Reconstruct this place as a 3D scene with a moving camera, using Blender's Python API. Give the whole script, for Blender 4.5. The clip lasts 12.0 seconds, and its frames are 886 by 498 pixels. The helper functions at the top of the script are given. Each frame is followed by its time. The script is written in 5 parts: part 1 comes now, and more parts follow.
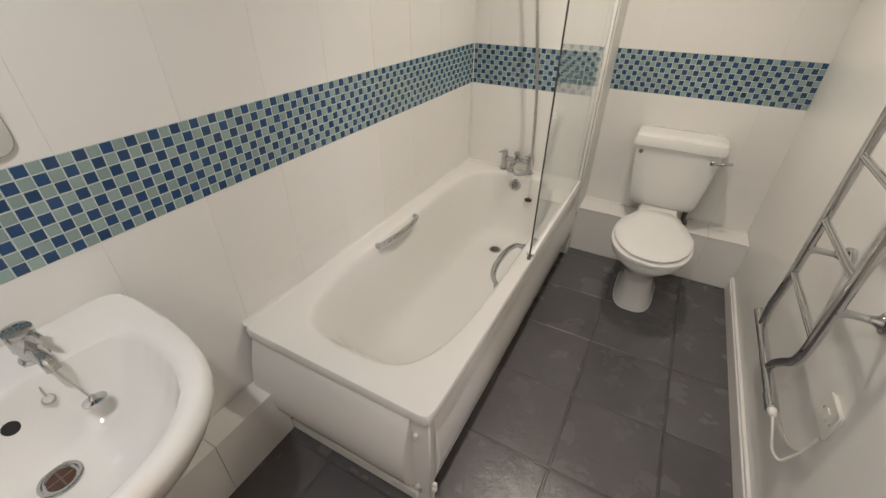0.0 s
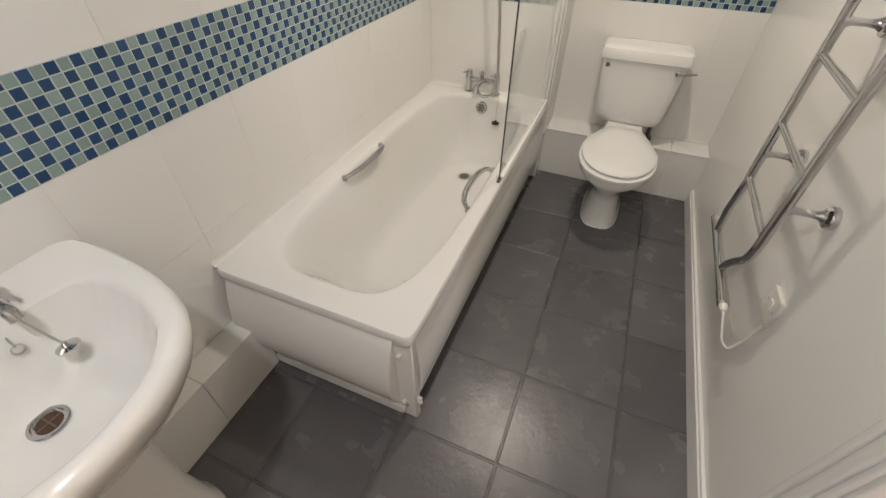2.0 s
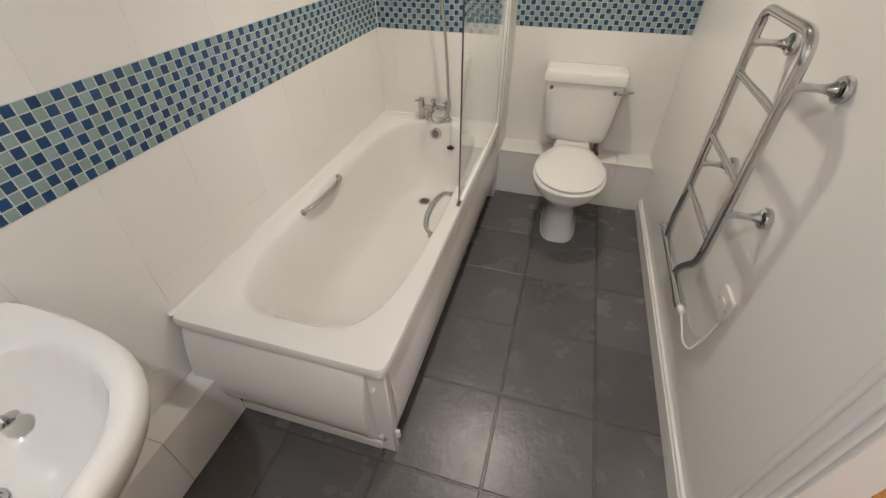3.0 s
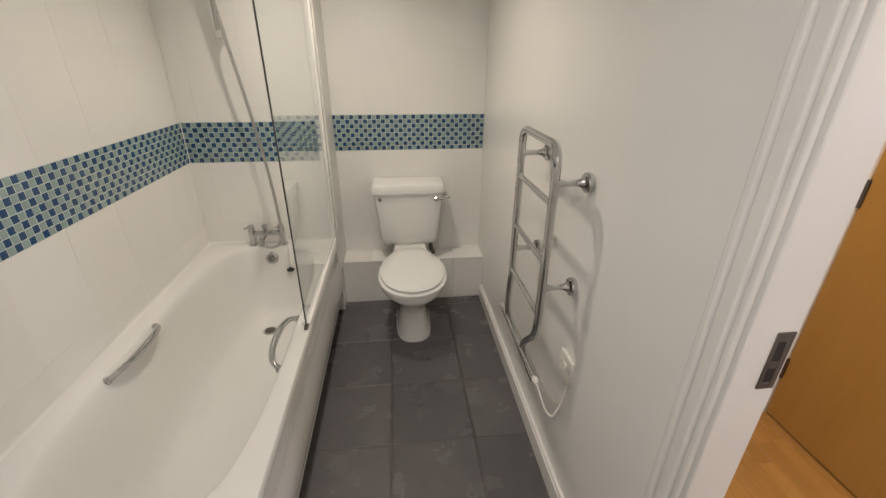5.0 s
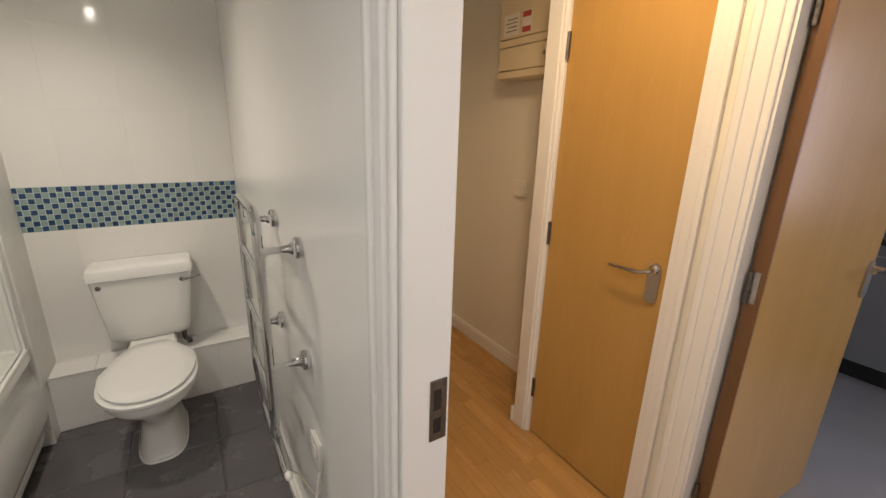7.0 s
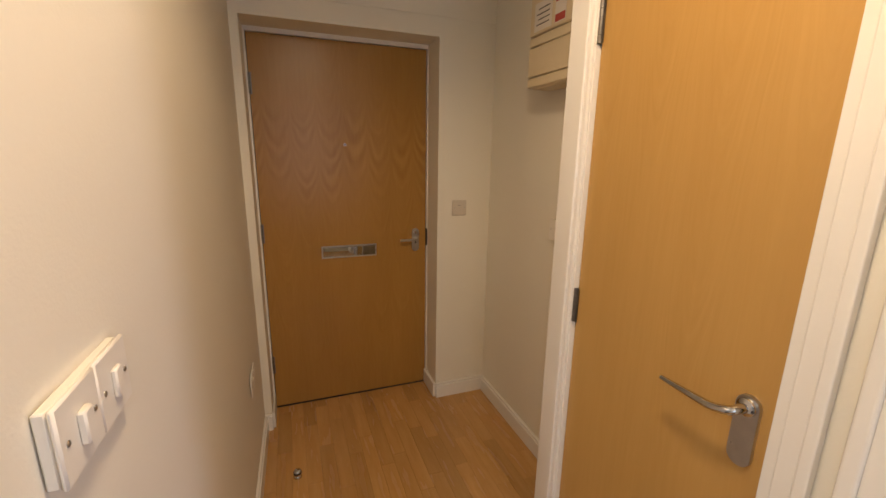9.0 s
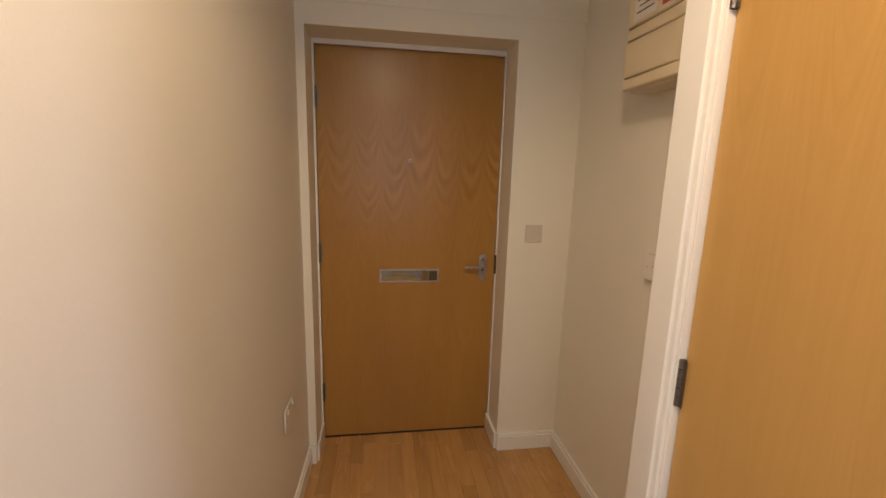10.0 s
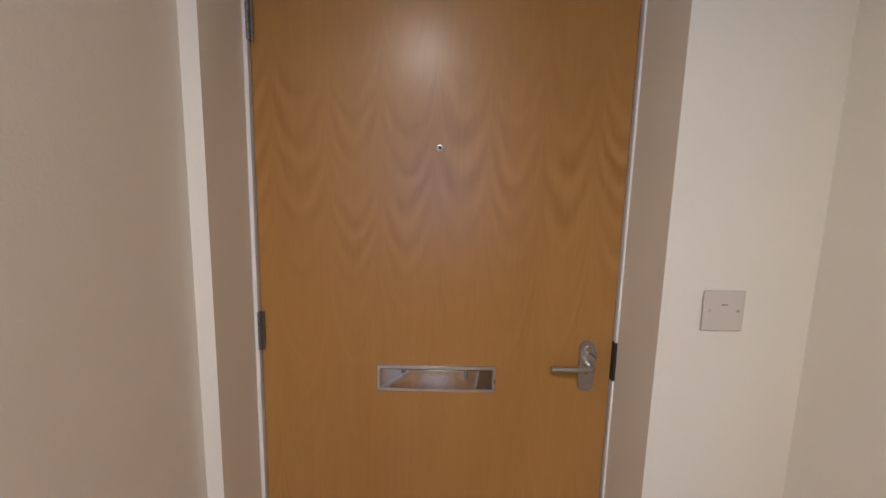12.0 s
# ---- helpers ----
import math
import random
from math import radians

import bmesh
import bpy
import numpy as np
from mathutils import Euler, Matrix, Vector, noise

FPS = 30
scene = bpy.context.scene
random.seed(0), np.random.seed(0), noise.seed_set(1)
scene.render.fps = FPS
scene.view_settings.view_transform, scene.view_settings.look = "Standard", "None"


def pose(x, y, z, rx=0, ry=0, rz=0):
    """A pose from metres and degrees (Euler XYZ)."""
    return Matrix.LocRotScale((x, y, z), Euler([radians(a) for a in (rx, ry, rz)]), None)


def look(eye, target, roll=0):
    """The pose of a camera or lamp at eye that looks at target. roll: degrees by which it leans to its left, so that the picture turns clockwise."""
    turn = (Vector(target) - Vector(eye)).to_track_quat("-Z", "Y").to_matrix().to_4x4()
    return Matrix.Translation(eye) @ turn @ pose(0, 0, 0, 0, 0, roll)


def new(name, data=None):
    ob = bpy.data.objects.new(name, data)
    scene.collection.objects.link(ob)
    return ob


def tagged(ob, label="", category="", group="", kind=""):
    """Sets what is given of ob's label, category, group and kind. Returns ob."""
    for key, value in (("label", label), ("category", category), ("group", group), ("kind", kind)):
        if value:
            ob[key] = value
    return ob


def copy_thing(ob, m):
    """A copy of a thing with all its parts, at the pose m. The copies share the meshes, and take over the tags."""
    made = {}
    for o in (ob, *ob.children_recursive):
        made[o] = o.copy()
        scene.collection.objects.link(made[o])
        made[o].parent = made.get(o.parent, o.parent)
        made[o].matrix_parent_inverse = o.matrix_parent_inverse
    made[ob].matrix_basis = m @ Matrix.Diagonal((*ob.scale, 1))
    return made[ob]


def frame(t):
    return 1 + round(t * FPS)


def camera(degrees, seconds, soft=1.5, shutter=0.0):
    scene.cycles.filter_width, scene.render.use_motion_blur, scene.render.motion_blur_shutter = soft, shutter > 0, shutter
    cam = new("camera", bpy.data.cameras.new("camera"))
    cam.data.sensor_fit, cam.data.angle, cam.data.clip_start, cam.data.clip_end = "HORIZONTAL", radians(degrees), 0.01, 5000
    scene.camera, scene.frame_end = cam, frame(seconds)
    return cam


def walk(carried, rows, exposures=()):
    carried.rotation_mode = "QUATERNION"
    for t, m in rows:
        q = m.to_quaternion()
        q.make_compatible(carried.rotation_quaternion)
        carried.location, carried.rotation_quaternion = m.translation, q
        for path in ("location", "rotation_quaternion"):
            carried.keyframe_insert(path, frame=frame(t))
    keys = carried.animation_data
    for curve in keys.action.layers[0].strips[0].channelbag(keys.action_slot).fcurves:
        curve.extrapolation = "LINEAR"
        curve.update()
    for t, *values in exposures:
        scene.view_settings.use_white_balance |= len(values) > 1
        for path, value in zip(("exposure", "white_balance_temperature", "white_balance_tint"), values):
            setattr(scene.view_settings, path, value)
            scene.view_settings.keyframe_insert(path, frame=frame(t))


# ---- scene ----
cam = camera(94.2, 12.0)
PATH = [
    (0, (1.023, -0.539, 1.433), (0.236, 0.931, 0.328), 0.7),
    (0.5, (1.019, -0.541, 1.428), (0.286, 0.849, 0.191), 0.8),
    (1, (1.018, -0.545, 1.422), (0.341, 0.79, 0.095), 0.7),
    (1.5, (1.022, -0.548, 1.414), (0.398, 0.775, 0.051), 0.4),
    (2, (1.026, -0.552, 1.41), (0.453, 0.803, 0.055), 0.2),
    (2.5, (1.023, -0.552, 1.412), (0.51, 0.861, 0.093), -0.0),
    (4.3, (1.032, -0.529, 1.447), (0.935, 1.18, 0.412), -0.1),
    (4.5, (1.032, -0.534, 1.43), (1.016, 1.214, 0.457), 0.0),
    (5, (1.062, -0.526, 1.439), (1.261, 1.275, 0.591), 0.3),
    (5.5, (1.091, -0.532, 1.44), (1.531, 1.279, 0.713), 0.7),
    (6, (1.152, -0.544, 1.437), (1.821, 1.231, 0.802), 1.1),
    (6.5, (1.242, -0.545, 1.436), (2.112, 1.156, 0.844), 1.4),
    (7, (1.341, -0.542, 1.433), (2.368, 1.081, 0.875), 1.7),
    (7.2, (1.377, -0.531, 1.429), (2.455, 1.064, 0.886), 1.7),
    (8.8, (1.831, -0.261, 1.421), (2.613, 1.521, 0.959), 0.9),
    (9, (1.902, -0.235, 1.433), (2.582, 1.59, 0.98), 0.9),
    (9.5, (2.026, -0.164, 1.433), (2.48, 1.74, 1.02), 1.5),
    (10, (2.058, -0.009, 1.417), (2.349, 1.936, 1.052), 1.6),
    (10.5, (2.102, 0.221, 1.418), (2.282, 2.185, 1.085), 1.7),
    (11, (2.159, 0.492, 1.394), (2.28, 2.464, 1.085), 1.6),
    (11.5, (2.183, 0.765, 1.382), (2.253, 2.742, 1.085), 1.4),
    (12, (2.194, 1.051, 1.37), (2.214, 3.031, 1.087), 1.4),
]
walk(cam, [(t, look(eye, target, roll)) for t, eye, target, roll in PATH],
     [(0, -0.30, 6500, 10), (2.5, -0.22, 6500, 10), (4.5, -0.37, 6550, 10), (7.2, -0.38, 6600, 10), (9, -0.24, 6250, 10), (10.5, 0.0, 5750, 10), (11, 0.13, 5550, 10), (12, 0.44, 4550, 10)])


# ---- world and lights ----
world = bpy.data.worlds.new("world")
world.use_nodes = True
scene.world = world
world.node_tree.nodes["Background"].inputs[0].default_value = (0.55, 0.7, 1.0, 1)
world.node_tree.nodes["Background"].inputs[1].default_value = 0.25


def lamp(name, kind, m, energy, color, size=0.1, spot=None, blend=0.5, size_y=None):
    data = bpy.data.lights.new(name, kind)
    data.energy, data.color = energy, color
    if kind == "AREA":
        data.size = size
        if size_y:
            data.shape, data.size_y = "RECTANGLE", size_y
    else:
        data.shadow_soft_size = size
    if spot:
        data.spot_size, data.spot_blend = radians(spot), blend
    ob = new(name, data)
    ob.matrix_world = m
    return ob


CEIL = 2.36
SPOTS = [(0.85, 1.13), (0.82, -0.75)]
CONES = {1.13: 126, -0.75: 168}
HALL_LAMPS = [(2.07, 0.10), (2.17, -1.2)]
POWER = {1.13: 54, -0.75: 46}
TINTS = {1.13: (1.0, 0.89, 0.76), -0.75: (0.97, 0.96, 0.99)}
for sx, sy in SPOTS:
    lamp("bathroom_spot_light", "SPOT", look((sx, sy, CEIL - 0.06), (sx, sy + 0.001, 0)), POWER[sy], TINTS[sy], 0.03, CONES[sy], 0.9)
for (hx, hy), power in zip(HALL_LAMPS, (54, 14)):
    lamp("hall_light", "SPOT", look((hx, hy, CEIL - 0.05), (hx, hy + 0.001, 0)), power, (1.0, 0.70, 0.40), 0.07, 166, 0.5)
lamp("kitchen_window_light", "AREA", pose(5.27, -2.1, 1.5, 0, 90, 0), 48, (0.82, 0.82, 1.0), 1.2, size_y=0.6)
# cool fill lamp added at the unseen back end of the hall
lamp("hall_back_fill_light", "AREA", pose(2.17, -2.205, 1.45, 90, 0, 0), 7, (0.74, 0.85, 1.0), 0.8, size_y=1.3)


# ---- materials ----
def material(name, color, rough=0.5, metal=0.0, second=None, scale=6.0, amount=0.5, fine=120.0, bump=0.0, bump_scale=80.0,
             stretch=(1, 1, 1), vary=0.0, rough_vary=0.1, coat=0.0, ior=1.5):
    """A surface with variation at two scales, fine relief and, for pieces, a tone of their own."""
    m = bpy.data.materials.new(name)
    m.use_nodes = True
    nt = m.node_tree
    n, l = nt.nodes, nt.links
    p = n["Principled BSDF"]
    p.inputs["Metallic"].default_value = metal
    p.inputs["Coat Weight"].default_value = coat
    p.inputs["IOR"].default_value = ior
    co = n.new("ShaderNodeTexCoord")
    mp = n.new("ShaderNodeMapping")
    mp.inputs["Scale"].default_value = stretch
    if vary:
        own = n.new("ShaderNodeObjectInfo")
        shift = n.new("ShaderNodeVectorMath")
        shift.operation = "MULTIPLY_ADD"
        l.new(own.outputs["Random"], shift.inputs[0])
        shift.inputs[1].default_value = (37.0, 53.0, 71.0)
        l.new(co.outputs["Object"], shift.inputs[2])
        l.new(shift.outputs[0], mp.inputs["Vector"])
    else:
        l.new(co.outputs["Object"], mp.inputs["Vector"])
    big = n.new("ShaderNodeTexNoise")
    big.inputs["Scale"].default_value, big.inputs["Detail"].default_value = scale, 4
    small = n.new("ShaderNodeTexNoise")
    small.inputs["Scale"].default_value, small.inputs["Detail"].default_value = fine, 3
    for t in (big, small):
        l.new(mp.outputs[0], t.inputs["Vector"])
    add = n.new("ShaderNodeMath")
    add.operation = "MULTIPLY_ADD"
    l.new(small.outputs["Fac"], add.inputs[0])
    add.inputs[1].default_value = 0.4
    l.new(big.outputs["Fac"], add.inputs[2])
    ramp = n.new("ShaderNodeMapRange")
    ramp.inputs["From Min"].default_value, ramp.inputs["From Max"].default_value = 0.4, 1.0
    ramp.inputs["To Max"].default_value = amount
    l.new(add.outputs[0], ramp.inputs["Value"])
    mix = n.new("ShaderNodeMix")
    mix.data_type = "RGBA"
    mix.inputs["A"].default_value = (*color, 1)
    mix.inputs["B"].default_value = (*(second or [c * 0.8 for c in color]), 1)
    l.new(ramp.outputs[0], mix.inputs["Factor"])
    out = mix.outputs["Result"]
    if vary:
        info = n.new("ShaderNodeObjectInfo")
        hsv = n.new("ShaderNodeHueSaturation")
        vr = n.new("ShaderNodeMapRange")
        vr.inputs["To Min"].default_value, vr.inputs["To Max"].default_value = 1 - vary, 1 + vary
        l.new(info.outputs["Random"], vr.inputs["Value"])
        l.new(vr.outputs[0], hsv.inputs["Value"])
        l.new(out, hsv.inputs["Color"])
        out = hsv.outputs[0]
    l.new(out, p.inputs["Base Color"])
    rr = n.new("ShaderNodeMapRange")
    rr.inputs["From Min"].default_value, rr.inputs["From Max"].default_value = 0.3, 0.7
    rr.inputs["To Min"].default_value, rr.inputs["To Max"].default_value = max(rough - rough_vary * rough, 0.01), rough + rough_vary * rough
    l.new(big.outputs["Fac"], rr.inputs["Value"])
    l.new(rr.outputs[0], p.inputs["Roughness"])
    if bump:
        bt = n.new("ShaderNodeTexNoise")
        bt.inputs["Scale"].default_value, bt.inputs["Detail"].default_value = bump_scale, 4
        l.new(mp.outputs[0], bt.inputs["Vector"])
        b = n.new("ShaderNodeBump")
        b.inputs["Strength"].default_value, b.inputs["Distance"].default_value = bump, 0.003
        l.new(bt.outputs["Fac"], b.inputs["Height"])
        l.new(b.outputs[0], p.inputs["Normal"])
    return m


def veneer(name, dark, light, leaf=0.112, rise=0.24, figure=0.5, rough=0.28, arcs=0.0):
    """Flat-cut beech veneer on an upright board: slip-matched leaves with crown figures and fine grain."""
    m = bpy.data.materials.new(name)
    m.use_nodes = True
    nt = m.node_tree
    n, l = nt.nodes, nt.links

    def calc(op, a, b=None, c=None):
        k = n.new("ShaderNodeMath")
        k.operation = op
        for i, v in enumerate((a, b, c)):
            if v is None:
                continue
            if isinstance(v, (int, float)):
                k.inputs[i].default_value = v
            else:
                l.new(v, k.inputs[i])
        return k.outputs[0]

    def texture(vec, scale, detail, rough_=0.5):
        t = n.new("ShaderNodeTexNoise")
        t.inputs["Scale"].default_value, t.inputs["Detail"].default_value, t.inputs["Roughness"].default_value = scale, detail, rough_
        l.new(vec, t.inputs["Vector"])
        return t.outputs["Fac"]

    p = n["Principled BSDF"]
    p.inputs["Roughness"].default_value = rough
    p.inputs["Specular IOR Level"].default_value = 0.36
    co = n.new("ShaderNodeTexCoord")
    sep = n.new("ShaderNodeSeparateXYZ")
    l.new(co.outputs["Object"], sep.inputs[0])
    across = calc("ADD", sep.outputs[0], sep.outputs[1])
    warp = texture(co.outputs["Object"], 4, 2)
    u = calc("MULTIPLY", calc("MULTIPLY_ADD", warp, 0.02, across), 1 / leaf)
    du = calc("SUBTRACT", calc("FRACT", u), 0.5)
    ident = calc("FLOOR", u)
    height = calc("SUBTRACT", sep.outputs[2], calc("MULTIPLY", calc("MULTIPLY", du, du), rise * 4))
    vec = n.new("ShaderNodeCombineXYZ")
    l.new(height, vec.inputs[2])
    l.new(calc("MULTIPLY", ident, 0.013), vec.inputs[0])
    l.new(calc("MULTIPLY", du, 0.05), vec.inputs[1])
    crowns = texture(vec.outputs[0], 17, 4, 0.65)
    where = texture(co.outputs["Object"], 2.2, 1)
    crowns = calc("MULTIPLY", calc("SUBTRACT", crowns, 0.5), calc("MULTIPLY", calc("MAXIMUM", calc("SUBTRACT", where, 0.36), 0.03), 5 * figure))
    gm = n.new("ShaderNodeMapping")
    gm.inputs["Scale"].default_value = (16, 16, 0.8)
    l.new(co.outputs["Object"], gm.inputs["Vector"])
    grain = texture(gm.outputs[0], 5, 6, 0.7)
    bm_ = n.new("ShaderNodeMapping")
    bm_.inputs["Scale"].default_value = (1, 1, 0.15)
    l.new(co.outputs["Object"], bm_.inputs["Vector"])
    broad = texture(bm_.outputs[0], 6, 2)
    total = calc("ADD", calc("ADD", calc("MULTIPLY", crowns, 1.6), calc("MULTIPLY", grain, 0.35)), calc("MULTIPLY_ADD", broad, 0.5, 0.08))
    if arcs:
        swell = calc("MULTIPLY", calc("POWER", calc("ABSOLUTE", calc("MULTIPLY", du, 2.0)), 1.7), 0.13)
        wave = calc("MULTIPLY_ADD", texture(co.outputs["Object"], 9, 3), 0.09, calc("SUBTRACT", sep.outputs[2], swell))
        own = calc("FRACT", calc("MULTIPLY", calc("SINE", calc("MULTIPLY", ident, 12.9)), 43.7))
        rings = calc("MULTIPLY_ADD", own, 2.3, calc("MULTIPLY", wave, calc("MULTIPLY_ADD", own, 5.0, 8.0)))
        line = calc("SINE", calc("MULTIPLY", rings, 6.283))
        middle = calc("SUBTRACT", 1.0, calc("POWER", calc("ABSOLUTE", calc("MULTIPLY", du, 2.0)), 4.0))
        away = calc("MULTIPLY", calc("SUBTRACT", wave, 1.42), 3.4)
        band = calc("MAXIMUM", calc("SUBTRACT", 1.0, calc("MULTIPLY", away, away)), 0.0)
        strength = calc("MULTIPLY", calc("MULTIPLY", line, middle), calc("MULTIPLY", band, arcs))
        total = calc("SUBTRACT", total, calc("MULTIPLY", strength, calc("MAXIMUM", 0.15, calc("MULTIPLY_ADD", texture(co.outputs["Object"], 6, 2), 4.0, -1.2))))
    mix = n.new("ShaderNodeMix")
    mix.data_type = "RGBA"
    mix.inputs["A"].default_value, mix.inputs["B"].default_value = (*dark, 1), (*light, 1)
    l.new(total, mix.inputs["Factor"])
    l.new(mix.outputs["Result"], p.inputs["Base Color"])
    b = n.new("ShaderNodeBump")
    b.inputs["Strength"].default_value, b.inputs["Distance"].default_value = 0.05, 0.001
    l.new(grain, b.inputs["Height"])
    l.new(b.outputs[0], p.inputs["Normal"])
    return m


def slate(name):
    """Dark riven-effect floor tile: cloudy tone, worn sheen in patches, pitted fine relief."""
    m = bpy.data.materials.new(name)
    m.use_nodes = True
    nt = m.node_tree
    n, l = nt.nodes, nt.links
    p = n["Principled BSDF"]
    co, own, shift = n.new("ShaderNodeTexCoord"), n.new("ShaderNodeObjectInfo"), n.new("ShaderNodeVectorMath")
    shift.operation = "MULTIPLY_ADD"
    l.new(own.outputs["Random"], shift.inputs[0])
    shift.inputs[1].default_value = (37.0, 53.0, 71.0)
    l.new(co.outputs["Object"], shift.inputs[2])

    def noise(scale, detail, rough=0.55):
        t = n.new("ShaderNodeTexNoise")
        t.inputs["Scale"].default_value, t.inputs["Detail"].default_value, t.inputs["Roughness"].default_value = scale, detail, rough
        l.new(shift.outputs[0], t.inputs["Vector"])
        return t.outputs["Fac"]

    def span(value, lo, hi, a, b):
        k = n.new("ShaderNodeMapRange")
        for key, v in (("From Min", lo), ("From Max", hi), ("To Min", a), ("To Max", b)):
            k.inputs[key].default_value = v
        l.new(value, k.inputs["Value"])
        return k.outputs[0]

    p.inputs["Specular IOR Level"].default_value = 0.5
    cloud, pits, waves = noise(6, 3), noise(75, 5, 0.65), noise(16, 2)
    ramp = n.new("ShaderNodeValToRGB")
    ramp.color_ramp.elements[0].position, ramp.color_ramp.elements[0].color = 0.25, (0.100, 0.095, 0.099, 1)
    ramp.color_ramp.elements[1].position, ramp.color_ramp.elements[1].color = 0.78, (0.126, 0.118, 0.120, 1)
    l.new(cloud, ramp.inputs[0])
    hsv = n.new("ShaderNodeHueSaturation")
    l.new(span(own.outputs["Random"], 0, 1, 0.9, 1.1), hsv.inputs["Value"])
    l.new(ramp.outputs[0], hsv.inputs["Color"])
    l.new(hsv.outputs[0], p.inputs["Base Color"])
    l.new(span(cloud, 0.2, 0.8, 0.22, 0.30), p.inputs["Roughness"])
    total = n.new("ShaderNodeMath")
    total.operation = "MULTIPLY_ADD"
    l.new(waves, total.inputs[0])
    total.inputs[1].default_value = 1.1
    l.new(span(pits, 0.2, 0.8, 0, 0.42), total.inputs[2])
    b = n.new("ShaderNodeBump")
    b.inputs["Strength"].default_value, b.inputs["Distance"].default_value = 0.38, 0.003
    l.new(total.outputs[0], b.inputs["Height"])
    l.new(b.outputs[0], p.inputs["Normal"])
    return m


M_TILE = material("white_tile", (0.80, 0.785, 0.75), 0.05, second=(0.77, 0.755, 0.72), scale=3, amount=0.4, bump=0.03, bump_scale=14, vary=0.012)
M_GROUT = material("grout", (0.80, 0.78, 0.74), 0.5, second=(0.70, 0.67, 0.62), scale=9, bump=0.2)
M_MGROUT = material("mosaic_grout", (0.56, 0.62, 0.59), 0.7, second=(0.46, 0.52, 0.49), scale=9, bump=0.2)
M_BLUE = material("blue_glass_tile", (0.016, 0.060, 0.155), 0.10, second=(0.012, 0.045, 0.120), scale=30, vary=0.16, coat=0.4)
M_PALE = material("pale_green_glass_tile", (0.27, 0.37, 0.345), 0.10, second=(0.23, 0.32, 0.30), scale=30, vary=0.10, coat=0.4)
M_PAINT = material("bathroom_paint", (0.83, 0.815, 0.78), 0.24, second=(0.79, 0.775, 0.74), scale=2.5, amount=0.6, bump=0.10, bump_scale=160)
M_HALL = material("hall_paint", (0.77, 0.735, 0.645), 0.6, second=(0.73, 0.695, 0.605), scale=2, amount=0.6, bump=0.12, bump_scale=170)
M_CEIL = material("ceiling_paint", (0.82, 0.81, 0.79), 0.8, second=(0.78, 0.77, 0.75), scale=2, bump=0.1, bump_scale=120)
M_WOODWORK = material("white_gloss_woodwork", (0.80, 0.78, 0.75), 0.22, second=(0.76, 0.74, 0.70), scale=5, amount=0.5, bump=0.06, bump_scale=40)
M_FLOOR = slate("slate_tile")
M_FGROUT = material("floor_grout", (0.115, 0.105, 0.100), 0.32, second=(0.05, 0.047, 0.045), scale=14, amount=0.9, bump=0.5, bump_scale=60)
M_CERAMIC = material("white_ceramic", (0.78, 0.77, 0.74), 0.05, second=(0.75, 0.74, 0.71), scale=3, amount=0.4, coat=0.3)
M_ENAMEL = material("white_enamel", (0.74, 0.73, 0.70), 0.07, second=(0.71, 0.695, 0.66), scale=4, amount=0.5, coat=0.2)
M_ACRYLIC = material("white_acrylic", (0.82, 0.81, 0.785), 0.08, second=(0.77, 0.75, 0.71), scale=4, amount=0.5)
M_PLASTIC = material("white_plastic", (0.78, 0.75, 0.69), 0.32, second=(0.74, 0.71, 0.65), scale=9, amount=0.4)
M_CREAM = material("cream_plastic", (0.70, 0.60, 0.42), 0.4, second=(0.66, 0.56, 0.38), scale=9, amount=0.4)
M_CHROME = material("chrome", (0.58, 0.58, 0.58), 0.08, 1.0, second=(0.48, 0.48, 0.48), scale=25, amount=0.4)
M_FLAP = material("dark_chrome", (0.44, 0.43, 0.41), 0.04, 1.0, second=(0.24, 0.235, 0.23), scale=25, amount=0.6)
M_STEEL = material("brushed_steel", (0.55, 0.54, 0.52), 0.3, 1.0, second=(0.42, 0.41, 0.4), scale=40, amount=0.6)
M_DARKSTEEL = material("dull_steel", (0.22, 0.20, 0.18), 0.45, 1.0, second=(0.12, 0.11, 0.10), scale=40)
M_SEAL = material("grey_rubber", (0.045, 0.047, 0.046), 0.35, second=(0.03, 0.03, 0.03), scale=30)
# black rubber; also laid in gaps and holes in place of their shade
M_BLACK = material("black_rubber_and_gap_shade", (0.012, 0.012, 0.013), 0.5, second=(0.02, 0.02, 0.02), scale=30)
M_RUST = material("stained_drain", (0.09, 0.035, 0.018), 0.5, second=(0.02, 0.012, 0.01), scale=60)
M_SEALANT = material("white_sealant", (0.80, 0.79, 0.76), 0.35, second=(0.66, 0.63, 0.58), scale=14, amount=0.5, bump=0.1)
M_DOOR = veneer("beech_veneer", (0.25, 0.118, 0.022), (0.47, 0.262, 0.066), 0.128, figure=0.22, rough=0.27, arcs=0.15)
M_DOOR2 = veneer("beech_veneer_light", (0.37, 0.202, 0.053), (0.56, 0.346, 0.116), 0.15, 0.8, 0.22, 0.26)
M_LAM = material("beech_laminate", (0.52, 0.305, 0.11), 0.26, second=(0.40, 0.21, 0.065), scale=4, fine=30, amount=0.9, stretch=(9, 0.8, 9), vary=0.13)
# door edge brown, darkened to carry the shade on that edge
M_LIPPING = material("brown_shaded_edge", (0.155, 0.075, 0.028), 0.4, second=(0.11, 0.052, 0.02), scale=8, fine=60, stretch=(9, 9, 0.6))
M_PLATE = material("grey_beige_plastic", (0.60, 0.55, 0.48), 0.4, second=(0.56, 0.51, 0.44), scale=9, amount=0.4)
M_LAMBASE = material("laminate_joint", (0.34, 0.18, 0.06), 0.6)
